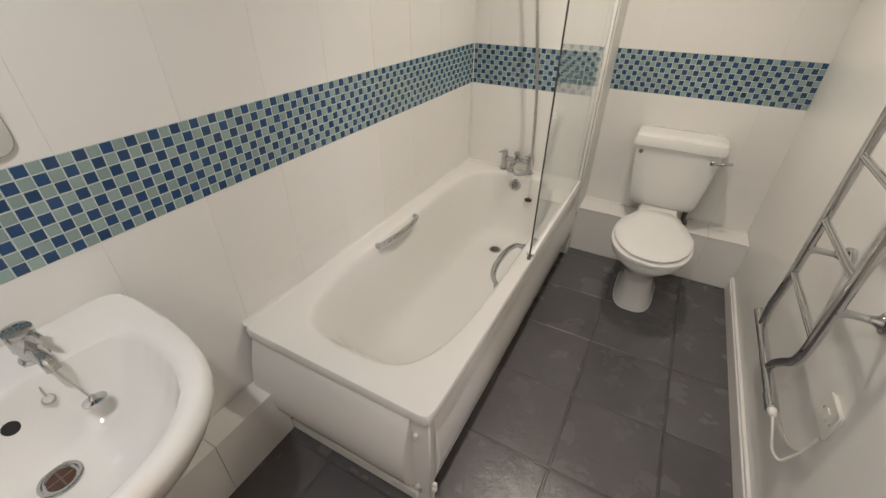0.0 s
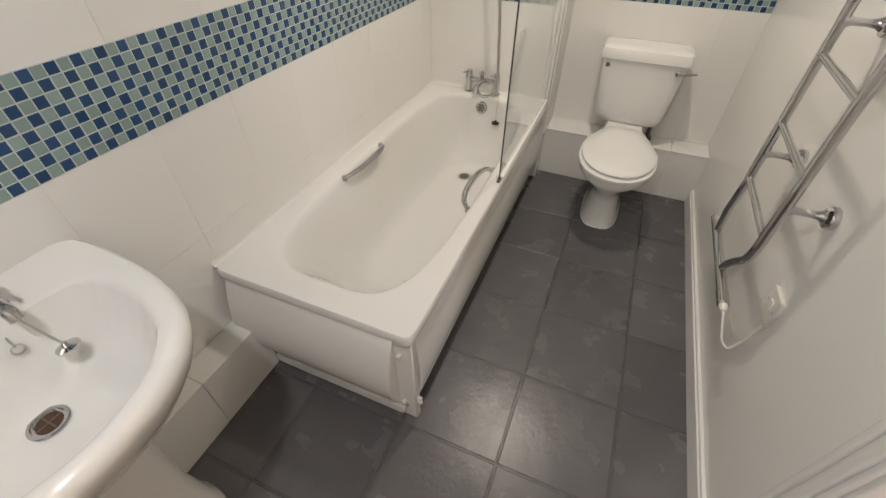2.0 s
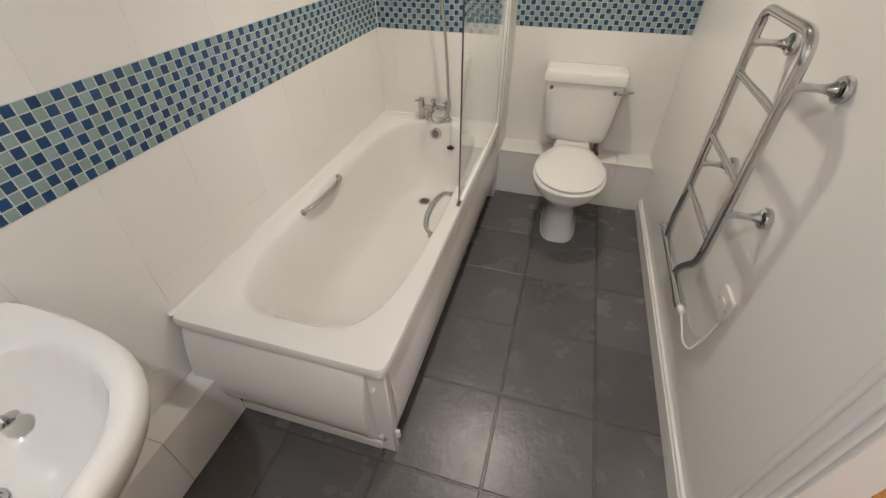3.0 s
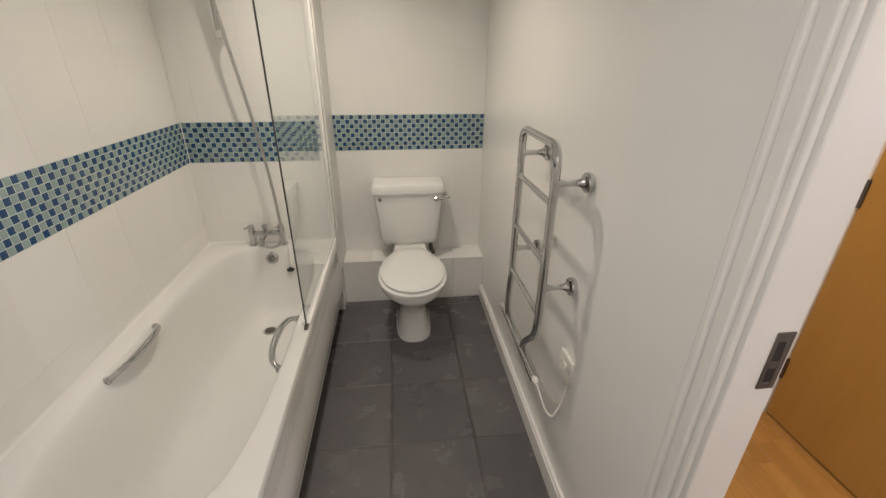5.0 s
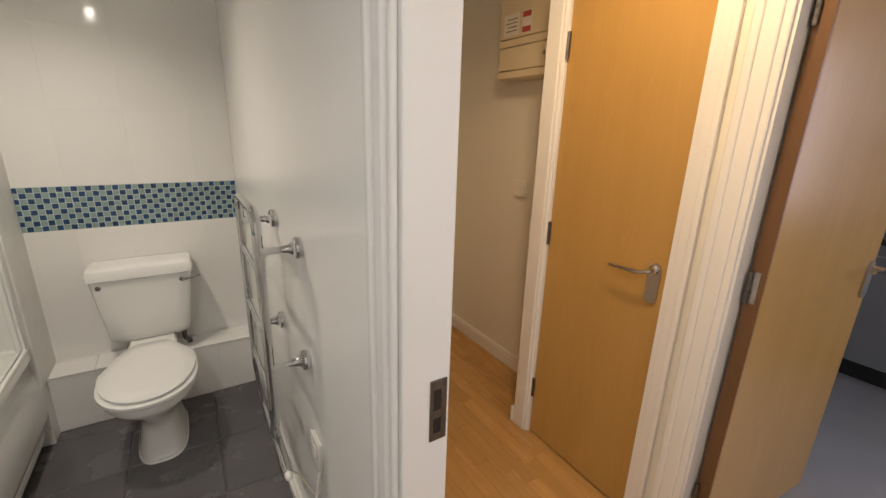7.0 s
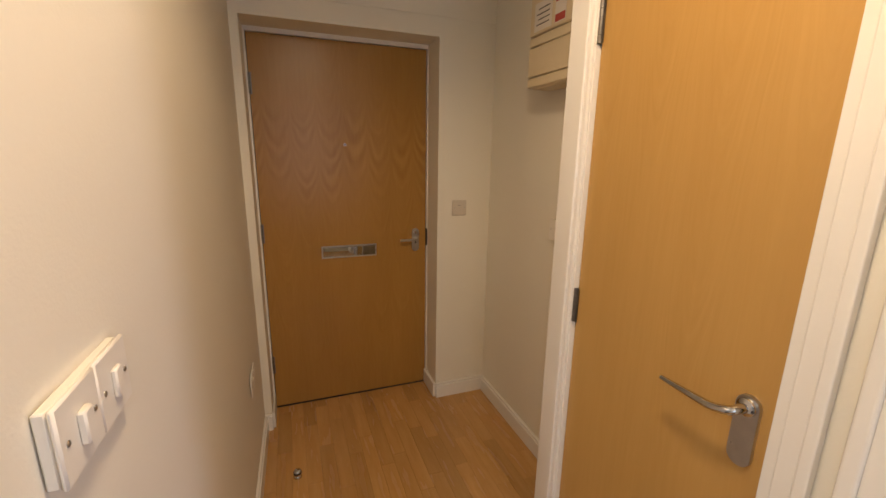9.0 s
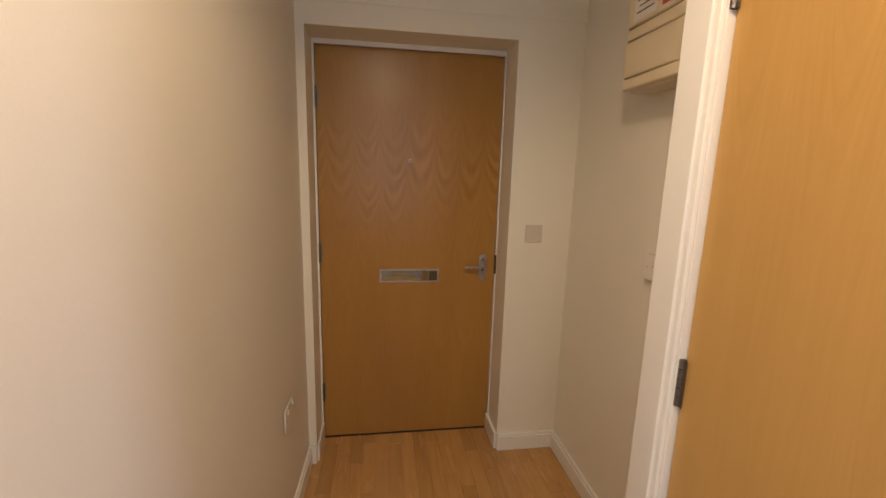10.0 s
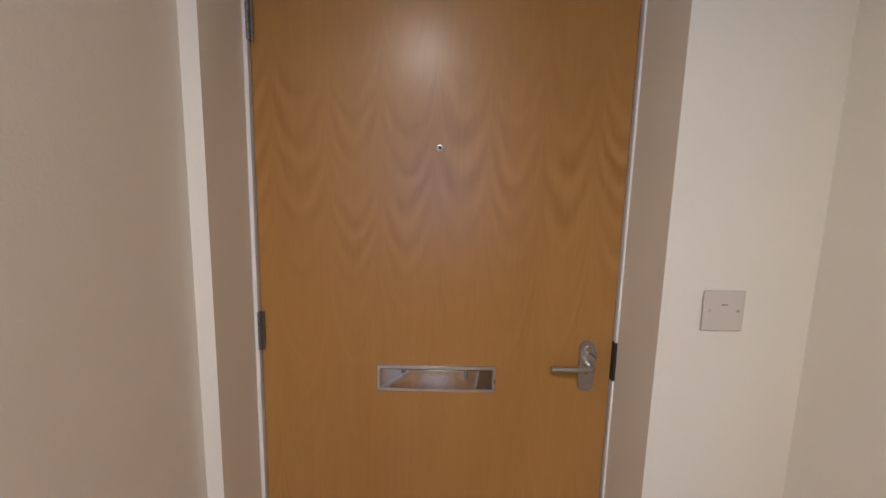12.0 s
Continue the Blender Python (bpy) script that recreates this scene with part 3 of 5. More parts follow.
# bath screen
scr = thing("bath_screen", (0.685, 1.25, RIM), "clear glass bath screen with white wall channel", "bath screen")
pane = part("pane", boxes((0.6825, 0.6875, 0.832, 1.672, RIM + 0.019, 1.98), bevel=0.0012), M_GLASS, scr, "clear glass pane", smooth=False)
pane.visible_shadow = False
part("edge_seal", boxes((0.6825, 0.6875, 0.8292, 0.832, RIM + 0.012, 1.98), bevel=0.0008), M_SEAL, scr, "dark rubber edge seal")
part("foot", boxes((0.678, 0.692, 0.815, 0.845, RIM + 0.0, RIM + 0.014), bevel=0.003), M_DARKSTEEL, scr)
part("bottom_rail", boxes((0.664, 0.681, 0.85, 1.672, RIM - 0.001, RIM + 0.018), (0.6815, 0.698, 0.85, 1.672, RIM - 0.001, RIM + 0.012), bevel=0.004), M_ACRYLIC, scr, "white plastic bottom rail")
part("wall_channel", boxes((0.655, 0.676, 1.672, 1.698, RIM - 0.001, 1.98), (0.6765, 0.697, 1.664, 1.698, RIM - 0.001, 1.98), bevel=0.004), M_ACRYLIC, scr, "white wall channel")

# bath mixer
mixer = thing("bath_shower_mixer", (0.33, 1.655, RIM), "chrome bath shower mixer tap on the bath rim", "tap")
for x in (0.25, 0.405):
    pil = part("pillar", lathe(bmesh.new(), [(0, 0.026), (0.006, 0.026), (0.010, 0.018), (0.05, 0.0165), (0.058, 0.019), (0.095, 0.019), (0.099, 0.016), (0.112, 0.0165), (0.116, 0.014)], (x, 1.655, RIM), (0, 0, 1), 22), M_CHROME, mixer, "chrome tap pillar")
    part("lever", tube(bmesh.new(), [(x, 1.655, RIM + 0.108), (x - 0.012, 1.62, RIM + 0.114), (x - 0.018, 1.60, RIM + 0.116)], [0.006, 0.005, 0.004], 10), M_CHROME, pil)
part("bridge", tube(bmesh.new(), [(0.25, 1.655, RIM + 0.068), (0.405, 1.655, RIM + 0.068)], 0.0135, 16), M_CHROME, mixer)
part("spout", tube(bmesh.new(), bend([(0.325, 1.655, RIM + 0.068), (0.325, 1.60, RIM + 0.072), (0.325, 1.555, RIM + 0.060), (0.325, 1.54, RIM + 0.035)], 0.03), 0.0145, 16), M_CHROME, mixer, "chrome spout")
part("diverter", lathe(bmesh.new(), [(0, 0.012), (0.03, 0.012), (0.034, 0.016), (0.044, 0.015), (0.047, 0.008)], (0.325, 1.65, RIM + 0.075), (0, -0.25, 1), 18), M_CHROME, mixer)
part("handset_cradle", tube(bmesh.new(), bend([(0.345, 1.62, RIM + 0.085), (0.32, 1.585, RIM + 0.05), (0.34, 1.575, RIM + 0.012), (0.385, 1.585, RIM + 0.012), (0.43, 1.61, RIM + 0.035)], 0.03), 0.0075, 10), M_CHROME, mixer, "chrome curved hose tail")

# shower riser, hose and plug
riser = thing("shower_riser", (0.285, 1.68, 1.5), "grey shower riser rail on the tiled wall", "shower rail")
part("bar", tube(bmesh.new(), [(0.285, 1.655, 1.53), (0.285, 1.655, 2.16)], 0.0105, 14), M_STEEL, riser)
for z in (1.525, 2.15):
    part("bracket", boxes((0.268, 0.302, 1.642, 1.70, z - 0.022, z + 0.018), bevel=0.006), M_ACRYLIC, riser, "white wall bracket")
hose = tube(bmesh.new(), bend([(0.42, 1.61, RIM + 0.045), (0.425, 1.60, 0.60), (0.405, 1.62, 0.90), (0.36, 1.62, 1.25), (0.305, 1.62, 1.60), (0.27, 1.615, 1.95), (0.28, 1.60, 2.12)], 0.15, 8), 0.0075, 12)
single("shower_hose", hose, M_STEEL, "grey ribbed shower hose hanging from the riser", "shower hose")
plug = thing("bath_plug", (0.45, 1.6, 0.42), "black bath plug hanging on a thin chain", "bath plug")
part("chain", tube(bmesh.new(), [(0.43, 1.64, RIM + 0.006), (0.437, 1.612, RIM - 0.004), (0.440, 1.590, 0.43), (0.442, 1.580, 0.375)], 0.0016, 6), M_STEEL, plug)
part("stopper", lathe(bmesh.new(), [(0, 0.018), (0.006, 0.021), (0.012, 0.021), (0.014, 0.008), (0.022, 0.004)], (0.443, 1.575, 0.355), (0, 0.15, 1), 18), M_BLACK, plug, "black rubber stopper")

# ---- toilet ----
toilet = thing("toilet", (1.113, 1.55, 0), "white ceramic toilet with lid down and cistern", "toilet")


def egg(cx, y0, y1, hw, z, k=48, flat=0.0, front=2.15, taper=0.0):
    """A plan rounded in front (low y) and squarer behind."""
    cy = y0 + (y1 - y0) * 0.52
    out = []
    for i in range(k):
        t = 2 * math.pi * i / k
        c, s = math.cos(t), math.sin(t)
        n = front if s < 0 else 2.15 + flat
        x = cx + hw * math.copysign(abs(c) ** (2 / n), c)
        y = cy + (cy - y0 if s < 0 else y1 - cy) * math.copysign(abs(s) ** (2 / n), s)
        if s > 0:
            x = cx + (x - cx) * (1 - taper * (y - cy) / (y1 - cy))
        out.append(Vector((x, y, z)))
    return out


TX = 1.113
bm = bmesh.new()
ring_mesh(bm, [egg(TX, 1.340, 1.74, 0.094, 0.0, flat=1.5, front=3.0), egg(TX, 1.337, 1.74, 0.095, 0.016, flat=1.5, front=3.0), egg(TX, 1.345, 1.74, 0.091, 0.028, flat=1.5, front=3.0), egg(TX, 1.354, 1.735, 0.082, 0.075, flat=1.5, front=2.9),
               egg(TX, 1.360, 1.73, 0.072, 0.15, flat=1.5, front=2.6), egg(TX, 1.345, 1.73, 0.076, 0.195, flat=1.3), egg(TX, 1.300, 1.73, 0.106, 0.24, flat=1.0),
               egg(TX, 1.240, 1.72, 0.142, 0.29, flat=0.8), egg(TX, 1.192, 1.71, 0.166, 0.330, flat=0.8), egg(TX, 1.174, 1.70, 0.175, 0.350, flat=0.8), egg(TX, 1.172, 1.70, 0.176, 0.376, flat=0.8), egg(TX, 1.182, 1.69, 0.168, 0.384, flat=0.8)])
part("pan", bm, M_CERAMIC, toilet, "white ceramic pan")
bm = bmesh.new()
ring_mesh(bm, [egg(TX, 1.168, 1.60, 0.172, 0.385, flat=0.6), egg(TX, 1.160, 1.605, 0.178, 0.389, flat=0.6), egg(TX, 1.160, 1.605, 0.178, 0.400, flat=0.6), egg(TX, 1.170, 1.60, 0.170, 0.405, flat=0.6)])
part("seat", bm, M_CERAMIC, toilet, "white toilet seat")
bm = bmesh.new()
ring_mesh(bm, [egg(TX, 1.180, 1.672, 0.166, 0.4055, flat=2.5, taper=0.46), egg(TX, 1.172, 1.678, 0.174, 0.411, flat=2.5, taper=0.46), egg(TX, 1.172, 1.678, 0.174, 0.419, flat=2.5, taper=0.46), egg(TX, 1.180, 1.670, 0.167, 0.425, flat=2.5, taper=0.46), egg(TX, 1.24, 1.60, 0.12, 0.429, flat=2.0, taper=0.4), egg(TX, 1.34, 1.48, 0.05, 0.430)])
part("seat_lid", bm, M_CERAMIC, toilet, "white closed seat lid")
for x in (TX - 0.075, TX + 0.075):
    part("hinge", boxes((x - 0.018, x + 0.018, 1.60, 1.645, 0.391, 0.418), bevel=0.006), M_CERAMIC, toilet)
part("shelf", boxes((TX - 0.10, TX + 0.10, 1.63, 1.80, 0.30, 0.398), bevel=0.012), M_CERAMIC, toilet, "white ceramic cistern shelf")


def slab(cx, hw, y0, y1, z, n=9, k=48):
    return oval2(cx - hw, cx + hw, y0, y1, z, n, k)


bm = bmesh.new()
ring_mesh(bm, [slab(TX, 0.145, 1.775, 1.93, 0.400), slab(TX, 0.160, 1.765, 1.934, 0.412), slab(TX, 0.168, 1.76, 1.936, 0.44), slab(TX, 0.182, 1.755, 1.938, 0.55), slab(TX, 0.195, 1.75, 1.938, 0.66), slab(TX, 0.202, 1.747, 1.938, 0.728)])
part("cistern", bm, M_CERAMIC, toilet, "white ceramic cistern")
bm = bmesh.new()
ring_mesh(bm, [slab(TX, 0.205, 1.745, 1.938, 0.722), slab(TX, 0.211, 1.738, 1.940, 0.726), slab(TX, 0.211, 1.738, 1.940, 0.758), slab(TX, 0.204, 1.744, 1.938, 0.773), slab(TX, 0.186, 1.76, 1.93, 0.780, 6), slab(TX, 0.12, 1.80, 1.90, 0.782, 4)])
part("cistern_lid", bm, M_CERAMIC, toilet, "white domed cistern lid")
part("knob", lathe(bmesh.new(), [(-0.004, 0.011), (0.003, 0.011), (0.006, 0.007)], (0.948, 1.752, 0.694), (0, -1, 0), 16), M_DARKSTEEL, toilet, "dull metal cap")
lev = part("flush_lever", tube(bmesh.new(), bend([(1.275, 1.738, 0.692), (1.285, 1.725, 0.694), (1.32, 1.722, 0.702), (1.352, 1.724, 0.708)], 0.01), 0.0055, 10), M_CHROME, toilet, "chrome flush lever")
part("boss", lathe(bmesh.new(), [(-0.004, 0.013), (0.010, 0.013), (0.015, 0.008)], (1.272, 1.752, 0.692), (0, -1, 0), 16), M_CHROME, lev)
part("inlet", tube(bmesh.new(), bend([(1.245, 1.82, 0.405), (1.245, 1.82, 0.34), (1.262, 1.86, 0.31), (1.262, 1.86, 0.292)], 0.02), 0.012, 10), M_DARKSTEEL, toilet, "dark inlet pipe")
bm = bmesh.new()
ring_mesh(bm, [egg(TX, 1.333, 1.742, 0.099, 0.0, flat=1.5, front=3.0), egg(TX, 1.333, 1.742, 0.099, 0.002, flat=1.5, front=3.0), egg(TX, 1.340, 1.74, 0.094, 0.009, flat=1.5, front=3.0)])
part("floor_seal", bm, M_SEALANT, toilet)

# ---- basin ----
YBN = -0.522


def basin_ring(rows, z):
    """A closed plan, mirrored about the basin's middle, from rows of (x, half width)."""
    side = [Vector((x, YBN + w, z)) for x, w in rows]
    return side + [Vector((p.x, 2 * YBN - p.y, p.z)) for p in side[::-1] if abs(p.y - YBN) > 1e-6]


def resample(ring, k=72):
    pts = ring + [ring[0]]
    acc = [0]
    for a, b in zip(pts, pts[1:]):
        acc.append(acc[-1] + (b - a).length)
    out, j = [], 0
    for i in range(k):
        d = acc[-1] * i / k
        while acc[j + 1] < d:
            j += 1
        t = (d - acc[j]) / (acc[j + 1] - acc[j])
        out.append(pts[j].lerp(pts[j + 1], t))
    return out


OUT = [(0.0, 0.0), (0.0, 0.13), (0.0, 0.25), (0.008, 0.268), (0.03, 0.284), (0.07, 0.288), (0.12, 0.287), (0.20, 0.283), (0.28, 0.272), (0.34, 0.257), (0.39, 0.236), (0.43, 0.208), (0.463, 0.172), (0.49, 0.125), (0.505, 0.075), (0.512, 0.0)]
INN = [(0.135, 0.0), (0.134, 0.07), (0.136, 0.13), (0.145, 0.18), (0.165, 0.205), (0.20, 0.214), (0.25, 0.214), (0.30, 0.209), (0.345, 0.196), (0.385, 0.176), (0.415, 0.15), (0.44, 0.118), (0.455, 0.08), (0.464, 0.04), (0.467, 0.02), (0.468, 0.0)]


def scaled(rows, cx, s, sw):
    return [(cx + (x - cx) * s, w * sw) for x, w in rows]


basin = thing("washbasin", (0.25, YBN, 0), "white ceramic pedestal washbasin with overflow", "washbasin")
K = 96


def br(rows, z):
    return resample(basin_ring(rows, z), K)


bm = bmesh.new()
ring_mesh(bm, [
    br(scaled(OUT, 0.20, 0.38, 0.40), 0.60), br(scaled(OUT, 0.20, 0.60, 0.62), 0.625), br(scaled(OUT, 0.18, 0.84, 0.86), 0.69), br(scaled(OUT, 0.1, 0.955, 0.965), 0.745), br(scaled(OUT, 0.0, 0.99, 0.99), 0.772),
    br(OUT, 0.79), br(OUT, 0.803), br(scaled(OUT, 0.0, 0.985, 0.985), 0.814), br(scaled(OUT, 0.02, 0.965, 0.962), 0.819),
    br(scaled(INN, 0.29, 1.07, 1.09), 0.818), br(scaled(INN, 0.29, 1.02, 1.03), 0.812), br(INN, 0.800), br(scaled(INN, 0.28, 0.93, 0.94), 0.765), br(scaled(INN, 0.265, 0.80, 0.82), 0.718), br(scaled(INN, 0.25, 0.58, 0.60), 0.684), br(scaled(INN, 0.24, 0.32, 0.30), 0.669), br(scaled(INN, 0.235, 0.10, 0.10), 0.663)], True, True)
part("bowl", bm, M_CERAMIC, basin, "white ceramic bowl with rolled rim")
bm = bmesh.new()
ring_mesh(bm, [oval(0.205, YBN, 0.105, 0.098, z, 2.6, 40) if z < 0.04 else oval(0.205, YBN, 0.105 - d, 0.098 - d, z, 2.6, 40) for z, d in ((0.0, 0), (0.03, 0.0), (0.07, 0.012), (0.25, 0.022), (0.45, 0.016), (0.60, -0.005), (0.66, -0.02))])
part("pedestal", bm, M_CERAMIC, basin, "white ceramic pedestal")
bw = part("waste", _lathe(bmesh.new(), [(0, 0.034), (0.004, 0.034), (0.005, 0.030), (0.002, 0.0225), (0.0015, 0.021)], Vector((0.235, YBN, 0.6650)), Vector((0, 0, 1)), 28), M_CHROME, basin, "steel waste ring")
part("drain", _lathe(bmesh.new(), [(0, 0.0215), (0.0028, 0.0215), (0.0028, 0.01)], Vector((0.235, YBN, 0.6650)), Vector((0, 0, 1)), 20), M_RUST, bw, "rust-stained drain")
part("drain_cross", boxes((0.2335, 0.2365, YBN - 0.021, YBN + 0.021, 0.664, 0.6680), (0.214, 0.256, YBN - 0.0015, YBN + 0.0015, 0.664, 0.6681)), M_DARKSTEEL, bw)
part("overflow_hole", _lathe(bmesh.new(), [(0, 0.014), (0.003, 0.013), (0.003, 0.010)], Vector((0.146, YBN, 0.755)), Vector((1, 0, 0.30)).normalized(), 18), M_BLACK, basin, "dark overflow slot")


def pillar_tap(y):
    tap = thing("basin_tap", (0.085, y, 0.819), "chrome pillar tap on the washbasin ledge", "tap", group="basin taps")
    part("body", lathe(bmesh.new(), [(0, 0.024), (0.005, 0.024), (0.009, 0.019), (0.028, 0.019), (0.033, 0.0225), (0.066, 0.0225), (0.069, 0.021)], (0.085, y, 0.818), (0.12, 0, 1), 24), M_CHROME, tap, "chrome tap body")
    part("cap", lathe(bmesh.new(), [(0, 0.0215), (0.002, 0.0235), (0.008, 0.0225), (0.011, 0.016)], (0.093, y, 0.8865), (0.12, 0, 1), 24), M_CHROME, tap)
    part("spout", tube(bmesh.new(), bend([(0.09, y, 0.850), (0.135, y, 0.853), (0.165, y, 0.848), (0.172, y, 0.832)], 0.015), 0.0125, 16), M_CHROME, tap, "chrome spout")
    part("lever", tube(bmesh.new(), [(0.108, y + 0.012, 0.885), (0.132, y + 0.014, 0.888), (0.150, y + 0.014, 0.889)], [0.005, 0.0045, 0.004], 10), M_CHROME, tap)
    return tap


tap_a = pillar_tap(-0.432)
copy_thing(tap_a, pose(0.085, -0.612, 0.819))
bp = thing("basin_plug", (0.19, -0.43, 0.74), "steel basin plug hanging on a thin stay", "basin plug")
part("stay", tube(bmesh.new(), [(0.168, -0.432, 0.83), (0.18, -0.425, 0.79), (0.192, -0.418, 0.752)], 0.0022, 8), M_STEEL, bp)
part("stopper", lathe(bmesh.new(), [(0, 0.014), (0.004, 0.021), (0.008, 0.021), (0.011, 0.010), (0.018, 0.005)], (0.196, -0.416, 0.735), (-0.2, 0, 1), 22), M_CHROME, bp, "steel stopper")
bc = thing("chain_stay", (0.11, -0.455, 0.76), "short steel chain with a ring end", "chain stay")
part("chain", tube(bmesh.new(), [(0.09, -0.452, 0.822), (0.128, -0.457, 0.80), (0.14, -0.460, 0.785), (0.148, -0.461, 0.77)], 0.0018, 8), M_STEEL, bc)
part("end_ring", lathe(bmesh.new(), [(0, 0.009), (0.004, 0.011), (0.008, 0.008)], (0.148, -0.461, 0.763), (0.6, 0, 1), 14), M_STEEL, bc)

# mirror edge over the basin
mir = thing("wall_mirror", (0, -0.55, 1.5), "frameless mirror on the tiled wall", "mirror")
bm = bmesh.new()
ring = []
for cy_, cz_, a0 in ((-0.83 + 0.03, 1.158 + 0.03, 180), (-0.272 - 0.03, 1.158 + 0.03, 270), (-0.272 - 0.03, 1.86, 0), (-0.83 + 0.03, 1.86, 90)):
    for i in range(7):
        a = radians(a0 + 15 * i)
        ring.append((cy_ + 0.03 * math.cos(a), cz_ + 0.03 * math.sin(a)))
ring_mesh(bm, [[Vector((x, y, z)) for y, z in ring] for x in (0.004, 0.009)])
M_MIRROR = material("mirror_silver", (0.86, 0.87, 0.86), 0.02, 1.0, second=(0.85, 0.86, 0.85), amount=0.1)
part("glass", bm, M_MIRROR, mir, "silvered glass", smooth=False)
bm = bmesh.new()
ring_mesh(bm, [[Vector((x, (y + 0.55) * 1.006 - 0.55, (z - 1.5) * 1.005 + 1.5)) for y, z in ring] for x in (0.001, 0.0045)])
part("backing", bm, M_DARKSTEEL, mir, "dark mirror edge", smooth=False)

# ---- towel rail ----
rail = thing("towel_rail", (1.49, 0.66, 0.45), "chrome ladder towel rail fixed to the wall", "towel rail")
RX, YN, YF = 1.472, 0.497, 0.815
frame_pts = [(1.495, 0.675, 0.462), (1.478, 0.60, 0.545), (RX, YN, 0.645), (RX, YN, 1.232), (RX, YF, 1.232), (RX, YF, 0.66), (1.482, 0.865, 0.56), (1.495, 0.885, 0.462)]
part("frame", tube(bmesh.new(), bend(frame_pts, 0.055, 7), 0.0125, 16), M_CHROME, rail, "chrome bent tube frame")
for z in (1.075, 0.895, 0.718):
    part("rung", tube(bmesh.new(), [(RX, YN, z), (RX, YF, z)], 0.0095, 14), M_CHROME, rail)
el = part("element", lathe(bmesh.new(), [(0, 0.013), (0.003, 0.0155), (0.04, 0.0155), (0.043, 0.0145), (0.05, 0.0145), (0.053, 0.0155), (0.40, 0.0155), (0.402, 0.0175), (0.455, 0.0175), (0.458, 0.014)], (1.495, 0.975, 0.452), (0, -1, -0.02), 18), M_CHROME, rail, "chrome heating element tube")
part("gland", lathe(bmesh.new(), [(0, 0.012), (0.015, 0.010), (0.02, 0.006)], (1.495, 0.517, 0.443), (0, -1, -0.05), 14), M_PLASTIC, el, "cream cable gland")
for y, zs in ((YN, (1.135, 0.815)), (YF, (1.15, 0.80))):
    for z in zs:
        mt = part("wall_bracket", lathe(bmesh.new(), [(0, 0.014), (0.012, 0.014), (0.02, 0.0095), (0.05, 0.0085), (0.068, 0.011), (0.078, 0.017)], (RX, y, z), (1, 0, 0), 18), M_CHROME, rail, "chrome wall bracket")
        part("rose", lathe(bmesh.new(), [(0, 0.026), (0.004, 0.028), (0.014, 0.028), (0.017, 0.026)], (RX + 0.0835, y, z), (1, 0, 0), 24), M_CHROME, mt)
cable = tube(bmesh.new(), bend([(1.495, 0.50, 0.441), (1.50, 0.47, 0.42), (1.512, 0.44, 0.375), (1.53, 0.42, 0.365), (1.55, 0.418, 0.42), (1.562, 0.42, 0.498)], 0.04), 0.0035, 8)
single("power_cable", cable, M_PLASTIC, "white flex looping from rail to spur", "cable")
cable = tube(bmesh.new(), bend([(1.497, 0.502, 0.445), (1.515, 0.54, 0.43), (1.54, 0.535, 0.385), (1.555, 0.49, 0.365), (1.562, 0.44, 0.40), (1.565, 0.428, 0.50)], 0.04), 0.0016, 8)
single("earth_wire", cable, M_CREAM, "thin cream wire beside the flex", "cable")


def plate(name, label, category, centre, out, w, h, depth, mat=None, group="", split=False):
    """A square-edged accessory plate on a wall; out is the way it faces, along x or y."""
    c, o = Vector(centre), Vector(out)
    side = Vector((0, 0, 1)).cross(o)
    th = thing(name, centre, label, category, group)

    def slab_at(u0, u1, v0, v1, d0, d1, bev):
        pts = [c + side * u + Vector((0, 0, v)) + o * d for u in (u0, u1) for v in (v0, v1) for d in (d0, d1)]
        lo = [min(p[i] for p in pts) for i in range(3)]
        hi = [max(p[i] for p in pts) for i in range(3)]
        return boxes((lo[0], hi[0], lo[1], hi[1], lo[2], hi[2]), bevel=bev)
    spans = [(-w / 2, -0.0006), (0.0006, w / 2)] if split else [(-w / 2, w / 2)]
    for u0, u1 in spans:
        part("face_plate", slab_at(u0, u1, -h / 2, h / 2, depth - 0.006, depth, 0.0022), mat or M_PLASTIC, th)
    if depth > 0.01:
        part("back_box", slab_at(-w / 2 + 0.002, w / 2 - 0.002, -h / 2 + 0.002, h / 2 - 0.002, 0, depth - 0.0065, 0.002), mat or M_PLASTIC, th)
    for u in [e for u0, u1 in spans for e in (u0 + 0.013, u1 - 0.013)]:
        part("screw", screw(bmesh.new(), c + side * u + o * depth, o, 0.0034), M_STEEL, th)
    return th, slab_at


sp, sl = plate("fused_spur", "white fused spur outlet on the bathroom wall", "spur outlet", (XR, 0.452, 0.548), (-1, 0, 0), 0.086, 0.086, 0.012)
part("fuse_holder", sl(-0.012, 0.012, -0.012, 0.018, 0.0115, 0.016, 0.002), M_PLASTIC, sp)

# ---- hall accessories ----
ls, sl = plate("light_switch", "white two-part light switch on a surface box", "light switch", (XH + 0.006 - 0.0292, 0.265, 1.166), (1, 0, 0), 0.170, 0.084, 0.018, split=True)
for u, tilt in ((-0.0425, 0.008), (0.0425, 0.006)):
    part("rocker", sl(u - 0.0095, u + 0.0095, -0.018, 0.018, 0.0175, 0.018 + tilt, 0.002), M_PLASTIC, ls)
so, sl = plate("wall_socket", "white double socket low on the hall wall", "socket", (XH + 0.006 - 0.0068, 1.49, 0.50), (1, 0, 0), 0.146, 0.086, 0.010)
for u in (-0.036, 0.036):
    part("switch_rocker", sl(u - 0.006, u + 0.006, 0.014, 0.030, 0.0095, 0.014, 0.001), M_PLASTIC, so)
